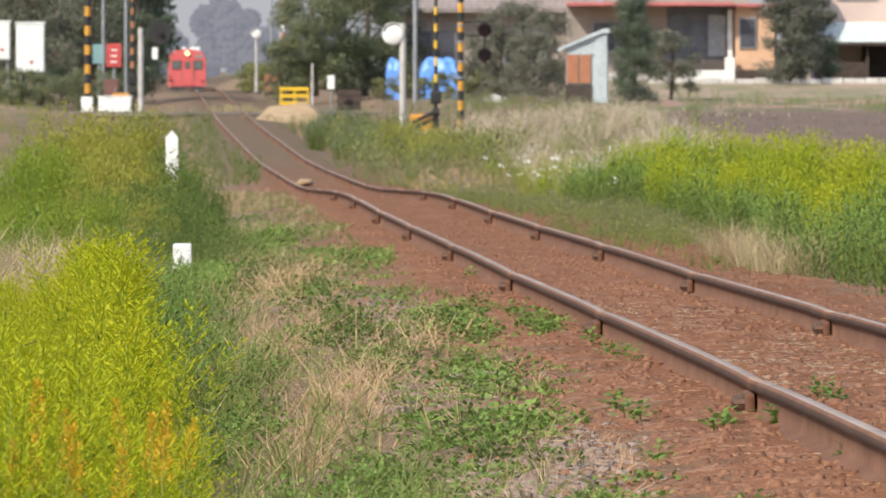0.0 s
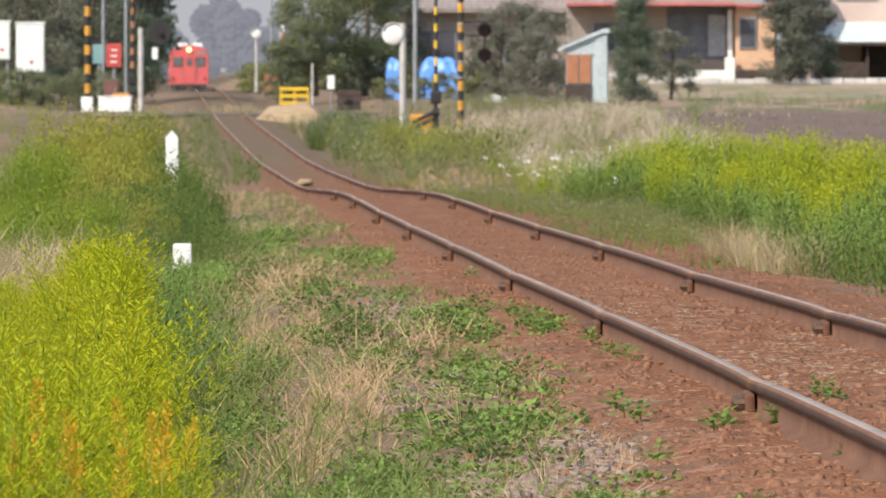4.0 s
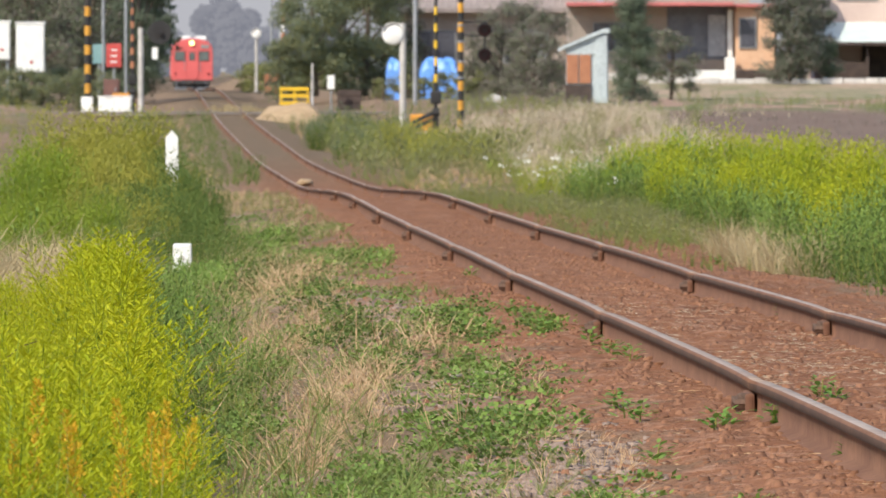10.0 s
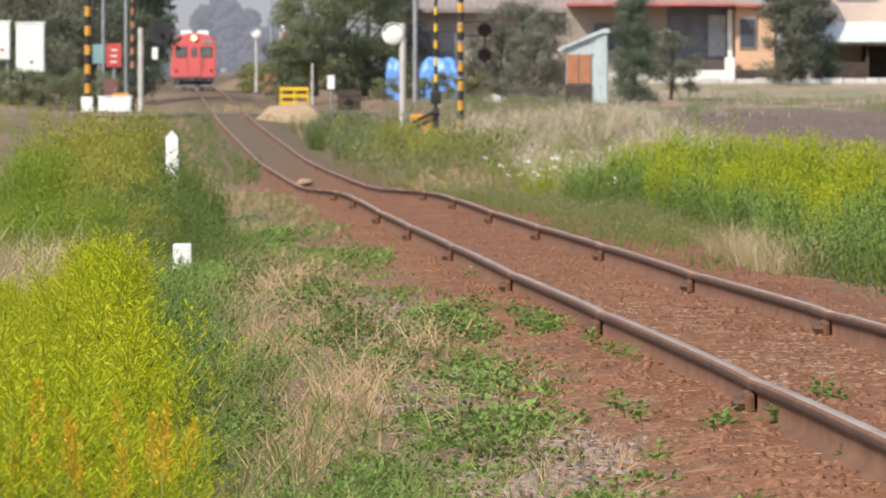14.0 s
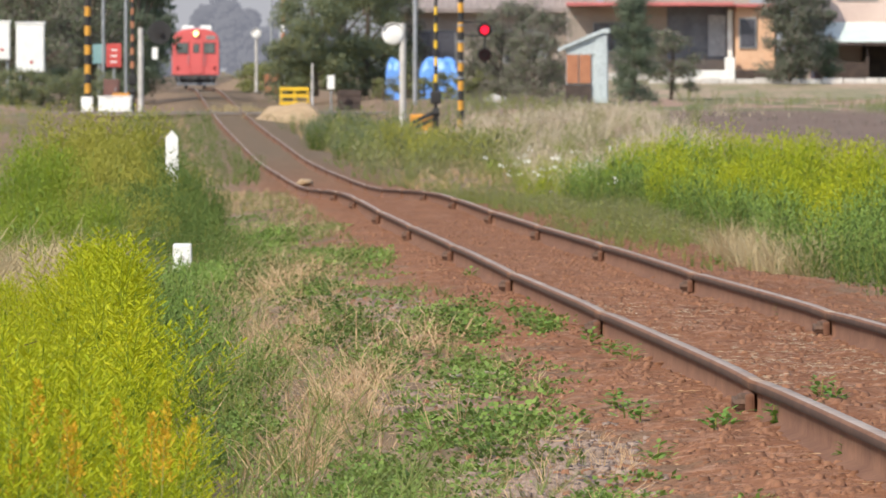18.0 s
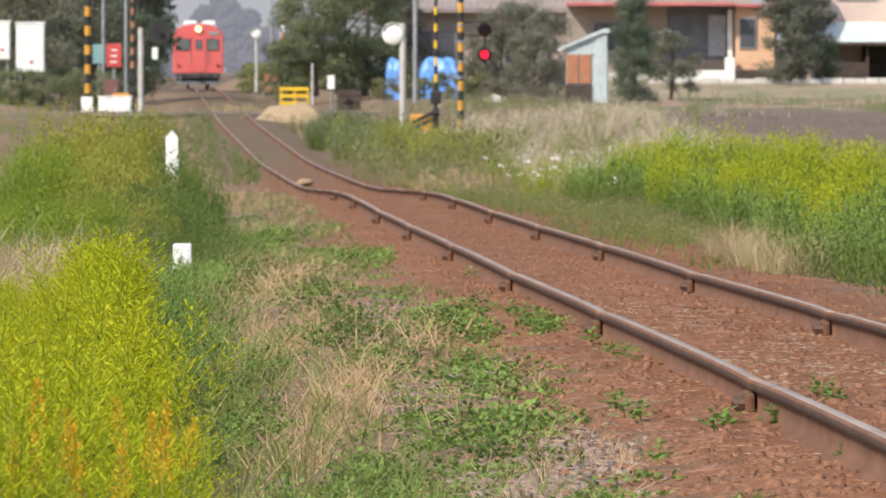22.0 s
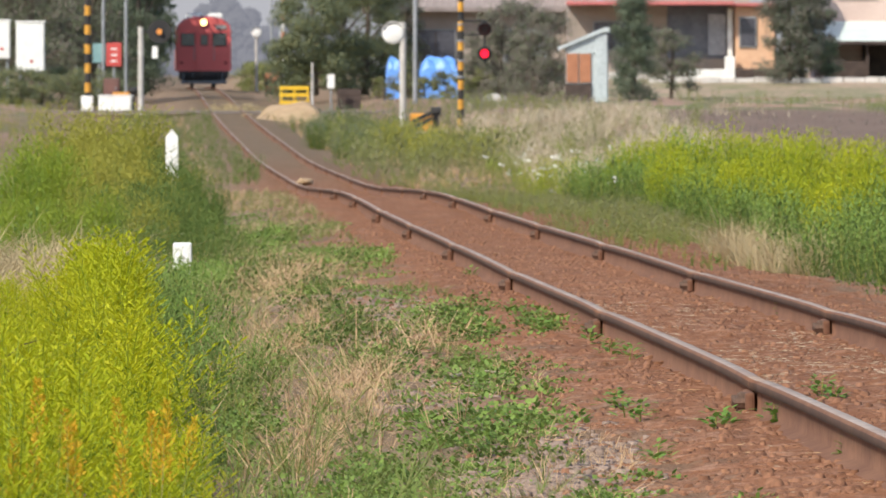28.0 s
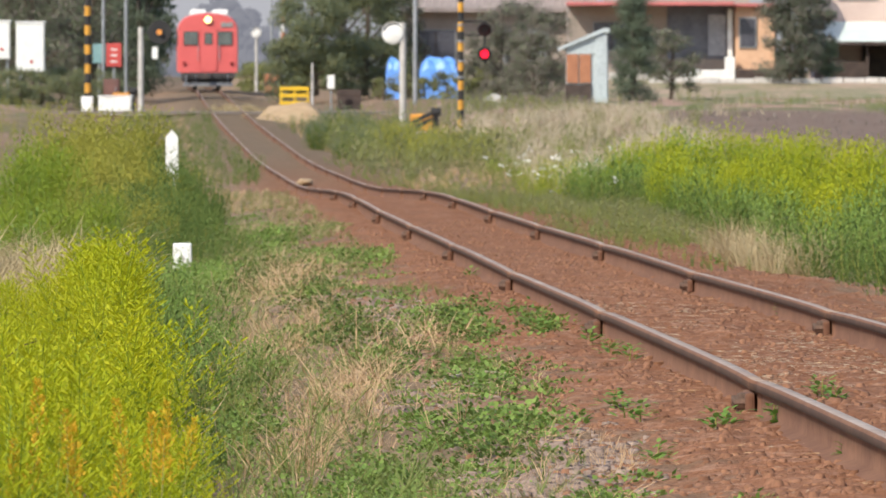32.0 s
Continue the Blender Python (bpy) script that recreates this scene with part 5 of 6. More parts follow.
def plants():
    def go(name, mats, kinds, spots, size, label, category, clump=0.0, amp=1.0, skew=1.0, shape=None, **kw):
        xy, rng = spots
        s = size[0] + (size[1] - size[0]) * rng.random(len(xy)) ** skew
        if shape:
            s = s * shape(xy[:, 0] - line_x(xy[:, 1]), xy[:, 1])
        if clump:
            x, y = xy[:, 0] * clump, xy[:, 1] * clump * 0.45
            s = s * (0.92 + amp * (0.16 * np.sin(2.2 * x + 1.4 * np.sin(1.3 * y)) + 0.14 * np.sin(1.9 * y + 1.2 * np.sin(2.7 * x)) + 0.08 * np.sin(5.3 * x - 3.1 * y)))
        return scatter(name, mats, kinds, xy, s, label, category, int(rng.integers(1e6)), **kw)
    def grow(name, mats, kinds, m, label, skirt=None):
        """Plants in mounds; skirt: the materials and kinds of the lower growth round each mound."""
        xy, size, lean, rng, q = m
        if skirt:
            out = q > 0.76
            scatter("green_weeds", skirt[0], skirt[1], xy[out], size[out], "green leafy growth round the foot of the goldenrod", "wild plants", int(rng.integers(1e6)), tilt=lean[out])
            xy, size, lean = xy[~out], size[~out], lean[~out]
        return scatter(name, mats, kinds, xy, size, label, "wild plants", int(rng.integers(1e6)), tilt=lean)
    # near clump of goldenrod
    edge = lambda y: -2.43 - 0.0165 * np.clip(y - 20, 0, 30)
    near_dome = lambda u, y: (0.55 + 0.45 * smooth(0.0, 0.45, edge(y) - u)) * (1 - 0.22 * smooth(26, 33, y))
    mid_dome = lambda u, y: 0.60 + 0.40 * smooth(-0.34, -0.06, u - edge(y))
    go("goldenrod", GOLDS, GOLD, sown(1, 2000, 18, 34, -4.1, edge), (0.34, 0.54), "dense yellow-green goldenrod beside the track", "wild plants", clump=2.6, lean=0.17, shape=near_dome)
    go("goldenrod", GOLDS, GOLD_MID, sown(31, 680, 33, 47, -3.65, lambda y: edge(y) - 0.05), (0.38, 0.58), "yellow-green goldenrod in front of the dry grass", "wild plants", clump=3.0, amp=1.3, lean=0.15, shape=mid_dome)
    go("goldenrod", GOLDS, GOLD_MID, sown(82, 330, 25, 46, lambda y: edge(y) - 0.24, lambda y: edge(y) - 0.02), (0.40, 0.56), "feathery yellow-green goldenrod along the verge", "wild plants", clump=3.0, lean=0.15)
    go("goldenrod", GOLDS, SPIRE, sown(2, 20, 18.2, 20.2, -3.3, -2.5), (0.40, 0.50), "goldenrod spikes in orange-yellow bloom", "wild plants", lean=0.10)
    # taller growth behind
    far_edge = lambda y: -2.16 - 0.0035 * (y - 60) - 0.00021 * (y - 60) ** 2
    tops = lambda u, y: (0.32 + 0.0178 * (y - 60)) * (1 + 0.26 * smooth(0.2, 0.8, far_edge(y) - u)) * (0.55 + 0.45 * smooth(-4.8, -3.9, u))
    grow("tall_weeds", ["stem", "gold_leaf", "bank_leaf"], SPRIG, heaps(91, SIDE_BRIGHT, 46), "bright yellow-green weeds in mounds on the embankment", skirt=(["stem", "dark_leaf", "green_leaf"], LEAFY))
    grow("tall_weeds", ["stem", "olive_leaf", "olive_leaf"], SPRIG, heaps(92, SIDE_OLIVE, 52), "olive-green weeds standing in a high mound", skirt=(["stem", "dark_leaf", "olive_leaf"], LEAFY))
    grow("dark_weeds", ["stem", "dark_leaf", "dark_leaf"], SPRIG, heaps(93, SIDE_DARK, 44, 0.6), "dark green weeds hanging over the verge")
    grow("tall_weeds", ["stem", "green_leaf", "gold_leaf"], SPRIG, mounds(3, 18, 74, 112, -4.5, -3.45, 10, 0.42, (0.62, 0.90), tops, fall=0.7), "tall bright green weeds along the embankment")
    grow("tall_weeds", ["stem", "olive_leaf", "olive_leaf"], SPRIG, mounds(60, 36, 74, 114, -3.8, lambda y: far_edge(y) - 0.5, 10, 0.40, (0.62, 0.92), tops, fall=0.7), "tall olive-green weeds along the embankment")
    # same olive weeds with darker lower leaves for the side turned from the sun
    grow("tall_weeds", ["stem", "dark_leaf", "olive_leaf"], SPRIG, mounds(33, 46, 72, 110, lambda y: far_edge(y) - 0.85, lambda y: far_edge(y) - 0.1, 9, 0.32, (0.68, 0.92), tops, fall=0.7), "olive weeds along the embankment, shade put in as darker leaves")
    grow("tall_weeds", ["stem", "green_leaf", "gold_leaf"], LEAFY, mounds(43, 32, 56, 84, -4.9, -3.05, 9, 0.34, (0.36, 0.55), fall=0.75), "bright green weeds behind the dry grass")
    grow("dark_weeds", ["stem", "dark_leaf", "dark_leaf"], LEAFY, mounds(4, 95, 57, 86, lambda y: far_edge(y) - 0.75, far_edge, 9, 0.26, (0.95, 1.2), lambda u, y: 0.33 + 0.012 * (y - 60)), "dark green leafy weeds behind the marker post")
    grow("dark_weeds", ["stem", "dark_leaf", "olive_leaf"], SPRIG, mounds(76, 18, 84, 100, -3.05, -2.36, 9, 0.22, (0.56, 0.70), gap=0.5), "olive weeds in front of the peaked post")
    go("low_weeds", ["stem", "bush", "olive_leaf"], COARSE, sown(44, 200, 80, 140, -8.0, -4.8), (0.25, 0.45), "low weeds on the left field edge", "wild plants", clump=1.2)
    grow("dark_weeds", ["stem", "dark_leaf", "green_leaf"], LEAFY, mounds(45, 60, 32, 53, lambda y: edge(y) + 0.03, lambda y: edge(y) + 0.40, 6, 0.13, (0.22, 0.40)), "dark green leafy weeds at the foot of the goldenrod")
    go("green_weeds", ["stem", "green_leaf", "green_leaf"], FINE, sown(47, 90, 51.6, 55.0, -2.62, -2.2), (0.13, 0.25), "green leafy weed against the marker post", "wild plants", lean=0.2)
    go("green_weeds", ["stem", "green_leaf"], WEED, sown(34, 620, 20, 52, lambda y: edge(y) - 0.05, lambda y: edge(y) + 0.42), (0.10, 0.30), "green leafy weeds at the foot of the goldenrod", "wild plants", clump=2.6)
    go("long_grass", ["grass"], BENT, sown(39, 230, 20, 56, lambda y: edge(y) + 0.08, lambda y: edge(y) + 0.75), (0.4, 0.8), "long bent grass at the foot of the weeds", "grass", lean=0.5)
    go("reeds", ["beige"], WISP, sown(5, 380, 46.5, 56, -4.3, -3.05), (0.95, 1.6), "bent pale dry grass", "dry grass", lean=0.5)
    # right bank
    bank_edge = lambda y: 1.95 + np.clip((y - 60) * 0.035, 0, 1.9)
    crest = lambda u, y: (0.62 + 0.38 * smooth(0.1, 1.0, u - bank_edge(y))) * (0.83 + 0.17 * smooth(78, 96, y))
    grow("shrub_weeds", ["stem", "dark_leaf", "tree"], LEAFY, heaps(97, CROSSING_DARK, 40, 0.6), "dark grey-green shrubby growth by the crossing")
    grow("verge_weeds", ["stem", "bush", "olive_leaf"], LEAFY, heaps(98, CROSSING_OLIVE, 34, 0.6), "yellow-olive weeds in tufts by the crossing")
    grow("goldenrod", ["stem", "bank_leaf", "bank_bud"], BANK, heaps(94, BANK_GOLD, 66, 0.66), "bright yellow-green goldenrod in rounded mounds on the bank", skirt=(["stem", "dark_leaf", "bank_leaf"], LEAFY))
    grow("green_weeds", ["stem", "dark_leaf", "green_leaf"], LEAFY, heaps(95, BANK_GREEN, 34), "dark green bushy weeds between the goldenrod mounds")
    grow("goldenrod", ["stem", "bank_leaf", "gold_bud"], BANK, heaps(96, BANK_YELLOW, 26), "small yellow goldenrod clump on the bank")
    grow("green_weeds", ["stem", "dark_leaf", "bank_leaf"], BANK, mounds(6, 46, 57, 113, lambda y: bank_edge(y) + 0.25, lambda y: bank_edge(y) + 1.4 + (y - 54) * 0.028, 11, 0.46, (0.45, 0.74), crest, gap=0.9, fall=0.72), "green growth in the hollows between the goldenrod mounds")
    grow("green_weeds", ["stem", "dark_leaf", "green_leaf"], LEAFY, mounds(35, 70, 67, 108, bank_edge, lambda y: bank_edge(y) + 0.45, 7, 0.26, (0.34, 0.62)), "green leafy weeds at the foot of the bank")
    grow("green_weeds", ["stem", "dark_leaf", "green_leaf"], LEAFY, mounds(55, 18, 101, 118, 3.0, 4.7, 11, 0.40, (0.70, 1.0)), "dark green bushy weeds among the goldenrod")
    grow("green_weeds", ["stem", "dark_leaf", "green_leaf"], LEAFY, mounds(46, 26, 52, 61, 1.98, 2.7, 9, 0.24, (0.45, 0.74)), "green leafy weeds on the near bank")
    go("green_weeds", ["stem", "green_leaf"], WEED, sown(7, 420, 60, 150, 1.1, lambda y: 1.7 + np.clip((y - 55) * 0.04, 0, 2.8)), (0.12, 0.36), "low green weeds beside the rail", "wild plants", clump=1.8)
    go("olive_weeds", ["stem", "bush"], WEED, sown(36, 460, 66, 170, 1.0, lambda y: 1.9 + np.clip((y - 55) * 0.04, 0, 3.2)), (0.12, 0.40), "low olive weeds beside the rail", "wild plants", clump=1.6)
    go("verge_weeds", ["stem", "bush", "grey_leaf"], COARSE, sown(59, 780, 66, 118, 0.88, lambda y: 1.9 + (y - 66) * 0.03), (0.08, 0.24), "low grey-green weeds close to the rail", "wild plants", clump=1.6)
    grow("verge_weeds", ["stem", "bush", "grey_leaf"], LEAFY, mounds(48, 60, 68, 170, 1.45, lambda y: 2.2 + np.clip((y - 70) * 0.03, 0, 2.4), 6, 0.30, (0.20, 0.42)), "low green and olive weeds beside the rail")
    grow("verge_weeds", ["stem", "bush", "gold_leaf"], LEAFY, mounds(49, 46, 112, 165, 3.4, 6.2, 7, 0.42, (0.40, 0.66)), "yellow-green weeds along the field edge")
    go("verge_weeds", ["stem", "grey_leaf", "bush"], COARSE, sown(50, 400, 165, 230, 1.5, lambda y: 5.2 - 0.9 * smooth(198, 212, y)), (0.40, 0.80), "grey-green weeds near the crossing", "wild plants", clump=1.0, amp=1.5, lean=0.2)
    go("verge_grass", ["beige"], LONG, sown(98, 520, 165, 226, 2.6, 6.0, 0.4, 0.6), (0.5, 1.1), "beige dry grass among the weeds by the crossing", "dry grass", lean=0.4)
    go("verge_weeds", ["stem", "bush", "olive_leaf"], COARSE, sown(99, 240, 170, 222, 2.6, 4.4, 0.4, 0.8), (0.4, 0.8), "yellow-green weeds by the crossing", "wild plants", lean=0.2)
    go("far_weeds", ["stem", "bush", "olive_leaf"], COARSE, sown(10, 220, 118, 150, 5.0, 8.0, 0.45, 0.4), (0.3, 0.55), "olive weeds on the field edge", "wild plants", clump=1.0)
    go("bed_weeds", ["stem", "dark_leaf", "grey_leaf"], COARSE, sown(54, 800, 140, 280, -3.6, -0.85), (0.18, 0.46), "low grey-green weeds beside the far track", "wild plants", clump=0.8)
    go("far_weeds", ["stem", "bush", "grass"], COARSE, sown(37, 300, 200, 330, 8.0, 26.0, 0.5, 0.2), (0.25, 0.5), "green weeds on the far field", "wild plants")
    go("dry_clump", ["beige"], BENT, sown(8, 240, 58, 66, 1.68, 2.2), (0.75, 1.2), "beige dry grass clump beside the rail", "dry grass", lean=0.25, clump=2.0)
    go("verge_grass", ["grass"], TUFT, sown(9, 1500, 56, 190, 1.0, 4.5, 0.35, 0.8), (0.3, 0.8), "green verge grass", "grass", lean=0.4)
    go("reeds", ["reed"], LONG, sown(12, 1500, 142, 228, lambda y: 3.9 + (y - 142) * 0.02, lambda y: 7.2 + (y - 142) * 0.04, 0.25, 0.5), (0.8, 1.5), "pale dry reeds on the field", "dry grass", lean=0.4)
    grow("far_weeds", ["stem", "bush", "grey_leaf"], LEAFY, mounds(70, 30, 150, 205, 4.2, 8.0, 8, 0.5, (0.45, 0.95)), "olive bushes among the dry reeds")
    go("dry_stubble", ["reed"], TUFT, sown(38, 1300, 225, 334, 5.0, 30.0, 0.55, 0.25), (0.5, 1.1), "dry stubble on the far field", "dry grass", lean=0.4)
    spots, rng = sown(13, 60, 108, 150, 2.9, 4.8)
    scatter("white_flowers", ["petal"], [leaf_clump(rnd, 9, 0.06, 0.055, 0.10) for _ in range(4)], spots, rng.uniform(0.5, 1.2, len(spots)), "white wild flowers among the weeds", "flowers", 5,
            zs=ground(spots[:, 0], spots[:, 1]) + rng.uniform(0.15, 0.62, len(spots)))
    go("far_weeds", ["stem", "bush", "twig"], COARSE, sown(71, 300, 228, 298, 5.6, 11.5), (0.3, 0.62), "yellow-green grassy weeds before the yard", "wild plants", clump=0.6)
    go("dry_stubble", ["twig"], TUFT, sown(73, 1100, 122, 258, 9.2, 20.0), (0.25, 0.6), "brown stubble on the ploughed field", "dry grass", lean=0.4)
    grow("shrub_weeds", ["stem", "dark_leaf", "tree"], LEAFY, mounds(74, 20, 205, 250, 1.7, 4.4, 12, 0.6, (0.6, 1.0)), "dark grey-green shrubby growth beside the track")
    # ground between weeds and rail
    go("verge_grass", ["beige"], TUFT, sown(57, 1700, 60, 130, lambda y: -2.4 - 0.008 * (y - 60), -1.0, 0.25, 0.7), (0.2, 0.55), "dry tan grass beside the far rail", "dry grass", lean=0.5)
    go("verge_weeds", ["stem", "bush", "grey_leaf"], COARSE, sown(58, 620, 58, 120, lambda y: -2.3 - 0.008 * (y - 60), -1.05, 0.35, 0.6), (0.06, 0.17), "low olive weeds creeping towards the far rail", "wild plants")
    go("dry_stubble", ["beige"], TUFT, patches(65, [(-4.6, 273, 1.4, 3.0), (-7.3, 292, 1.0, 3.0)], 16, 0.6), (0.6, 1.6), "dry grass on the soil mound", "dry grass", lean=0.5)
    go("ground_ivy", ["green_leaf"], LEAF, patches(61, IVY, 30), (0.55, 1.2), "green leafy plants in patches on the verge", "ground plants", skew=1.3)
    # a darker leaf layer puts shade beneath the creeping plants
    go("dark_plants", ["dark_leaf"], LEAF, patches(100, IVY, 15), (0.55, 1.2), "leaves coloured dark green as shade under the creeping plants", "ground plants", skew=1.3)
    go("ground_ivy", ["green_leaf"], FLAT, sown(14, 1100, 22.5, 62, -2.45, -0.95, 0.5, 1.6, 1.3), (0.5, 1.1), "low green leafy plants creeping over the soil", "ground plants")
    go("ground_ivy", ["green_leaf"], LEAF, sown(51, 420, 20.5, 24.0, -2.45, -1.3, 0.35, 1.2), (0.5, 0.9), "green leafy plants at the foot of the verge", "ground plants")
    go("green_grass", ["grass"], TUFT, sown(17, 1050, 22.5, 75, -2.6, -1.25, 0.5, 0.8, 1.3), (0.16, 0.45), "short green grass on the verge", "grass", lean=0.5)
    go("dry_grass", ["straw"], SPRAWL, sown(18, 1500, 23, 75, -2.5, -1.1, 0.42, 0.9, 1.2), (0.2, 0.65), "dry straw-coloured grass lying on the verge", "dry grass", lean=0.5)
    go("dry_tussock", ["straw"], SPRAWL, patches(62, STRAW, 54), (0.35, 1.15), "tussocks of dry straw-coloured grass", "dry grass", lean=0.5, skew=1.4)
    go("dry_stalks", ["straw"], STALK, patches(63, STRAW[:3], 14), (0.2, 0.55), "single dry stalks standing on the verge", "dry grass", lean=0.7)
    go("straw_litter", ["straw"], LITTER, sown(20, 420, 22.5, 65, -2.3, 1.4, 0.55, 1.1, 1.3), (0.15, 0.45), "loose straw lying on the soil", "straw")
    go("straw_litter", ["reed"], LITTER, sown(53, 900, 31.0, 45.0, -0.42, 0.42, 0.35, 1.5), (0.12, 0.34), "pale dry straw lying between the rails", "straw")
    go("straw_litter", ["reed"], LITTER, sown(72, 1100, 22.5, 50, -1.7, 1.6, 0.35, 1.3, 1.4), (0.06, 0.2), "pale flecks of chopped straw on the soil", "straw")
    go("straw_litter", ["straw"], LITTER, sown(75, 500, 22.5, 58, -2.45, -1.25, 0.3, 1.0, 1.2), (0.3, 0.8), "dry straw lying among the verge plants", "straw")
    go("dark_plants", ["dark_leaf"], LEAF, sown(77, 620, 30, 60, -2.5, -1.45, 0.5, 1.1), (0.7, 1.3), "dark green leafy plants between the dry grass", "ground plants")
    go("dry_stalks", ["straw"], STALK, sown(78, 260, 24, 58, -2.45, -1.5), (0.3, 0.7), "single dry stalks bending over the verge", "dry grass", lean=0.6)
    go("green_grass", ["grass"], TUFT, sown(79, 1500, 46, 92, -2.3, -0.95, 0.3, 0.8), (0.14, 0.36), "short olive grass beside the far rail", "grass", lean=0.5)
    go("ground_ivy", ["green_leaf"], FLAT, sown(80, 900, 54, 88, -2.3, -0.9, 0.4, 0.9), (0.6, 1.3), "green leafy plants creeping towards the rail", "ground plants")
    go("ground_ivy", ["green_leaf"], LEAF, sown(81, 330, 23, 31, -2.5, -1.85, 0.3, 1.0), (0.5, 1.0), "green leafy plants beside the goldenrod", "ground plants")
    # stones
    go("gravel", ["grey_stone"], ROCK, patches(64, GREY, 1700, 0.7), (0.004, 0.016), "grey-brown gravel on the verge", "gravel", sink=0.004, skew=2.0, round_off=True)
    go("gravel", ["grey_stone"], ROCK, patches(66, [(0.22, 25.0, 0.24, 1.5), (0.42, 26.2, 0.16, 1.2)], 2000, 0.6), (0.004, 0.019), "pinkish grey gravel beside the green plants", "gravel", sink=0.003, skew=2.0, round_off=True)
    go("ballast", ["stone"], ROCK, sown(22, 3000, 22.5, 60, -1.3, 1.6, 0.0, 1.0, 1.5), (0.003, 0.014), "rust-stained ballast stones between the rails", "gravel", sink=0.004, round_off=True)
    go("soil_clods", ["clod", "soil_crumb"], LUMP, sown(25, 26000, 22.5, 80, -1.6, 2.2, 0.0, 1.0, 1.6), (0.004, 0.017), "clods of rust-red soil", "soil", sink=0.003, skew=2.2, round_off=True)
    go("left_field_weeds", ["stem", "olive_leaf"], WEED, sown(23, 1100, 135, 285, -14.5, lambda y: -3.2 - np.clip((y - 130) * 0.01, 0, 2)), (0.4, 0.85), "weeds on the left field edge", "wild plants", clump=0.5)
    go("verge_grass", ["straw"], TUFT, sown(24, 1500, 90, 285, -4.2, -1.5, 0.4, 0.4), (0.4, 0.8), "dry verge grass by the far track", "dry grass", lean=0.5)
    go("verge_grass", ["straw"], TUFT, sown(26, 1500, 130, 285, 1.5, 5.5, 0.4, 0.4), (0.5, 0.9), "dry verge grass by the far track", "dry grass", lean=0.5)


plants()


def rail_weeds():
    """Small leafy weeds standing singly in the red soil by the rail."""
    r = random.Random(31)
    bm = bmesh.new()
    pts = [(0, 0, 0), (0.35, 0.30, 0.04), (0.75, 0.24, 0.02), (1.0, 0.0, -0.08), (0.75, -0.24, 0.02), (0.35, -0.30, 0.04)]
    vs = [bm.verts.new(q) for q in pts]
    mid = [bm.verts.new((0.4, 0, 0.0)), bm.verts.new((0.75, 0, -0.02))]
    for f in ((0, 6, 1), (1, 6, 7, 2), (2, 7, 3), (0, 5, 6), (5, 4, 7, 6), (4, 3, 7)):
        bm.faces.new([(vs + mid)[i] for i in f])
    bmesh.ops.recalc_face_normals(bm, faces=bm.faces)
    leaf_me = mesh_of(bm, "leaf", "rail_leaf")
    protos = []
    for k in range(3):
        t = thing("weed_plant", (0, 0, -5), "small green leafy weed growing in the red soil", "weed", "weeds by the rail")
        part("stem", spike((0, 0, -0.02), (0.01, 0, 0.07), 0.004, 0.002, 5), "stem", t)
        for i in range(32):
            ob = new("leaf", leaf_me)
            ob.parent = t
            h = r.uniform(0.004, 0.075)
            a = i * 2.4 + r.uniform(-0.4, 0.4)
            size = r.uniform(0.028, 0.048) * (1.1 - h * 3)
            ob.matrix_basis = Matrix.Translation((0.055 * math.cos(a) * r.random(), 0.055 * math.sin(a) * r.random(), h)) @ Matrix.Rotation(a, 4, "Z") @ Matrix.Rotation(-r.uniform(-0.2, 0.7), 4, "Y") @ Matrix.Diagonal((size, size, size, 1))
        protos.append(t)
    spots = [(0.95, 27.68), (0.67, 28.11), (0.61, 29.59), (0.48, 28.78), (0.65, 25.12), (1.74, 41.81), (1.40, 29.28), (1.20, 27.62), (1.10, 27.40), (0.47, 39.06),
             (0.66, 36.96), (0.77, 34.08), (1.22, 24.74), (0.34, 42.21), (2.06, 61.97), (0.17, 53.07), (0.90, 27.2), (0.63, 28.5), (0.50, 39.6), (1.36, 29.6), (0.71, 35.2)]
    for i, (x, y) in enumerate(spots):
        k = r.uniform(0.75, 1.25)
        m = pose(x, y, base_z(x, y), 0, 0, r.uniform(0, 360))
        t = protos[i % 3]
        if i < 3:
            t.matrix_basis = m
            t.scale = (k, k, k)
        else:
            copy_thing(t, m)


rail_weeds()


def fallen_stalks():
    t = thing("dead_stalk", (0.13, 32.6, base_z(0.13, 32.6) + 0.01), "pale dead plant stalk lying arched on the soil", "stalk")
    way = [(-0.19, -0.9, 0.0), (-0.10, -0.3, 0.03), (0.02, 0.15, 0.035), (0.13, 0.2, 0.025), (0.24, 0.1, 0.0)]
    for i, (a, b) in enumerate(zip(way[:-1], way[1:])):
        part("segment", spike(a, b, 0.009 - 0.0015 * i, 0.0075 - 0.0015 * i, 6), "reed", t)
    z = base_z(-1.4, 25.0)
    t = thing("dead_twig", (-1.4, 25.0, z), "dark dead twig bending over the goldenrod", "twig")
    way = [(0, 0, 0), (0.02, 0, 0.28), (0.06, 0, 0.43), (0.12, 0, 0.48), (0.19, 0, 0.50)]
    for i, (a, b) in enumerate(zip(way[:-1], way[1:])):
        part("segment", spike(a, b, 0.0040 - 0.0007 * i, 0.0033 - 0.0007 * i, 6), "dead_wood", t)
    part("side_twig", spike(way[2], (0.10, 0.0, 0.38), 0.0025, 0.0015, 5), "dead_wood", t)


fallen_stalks()


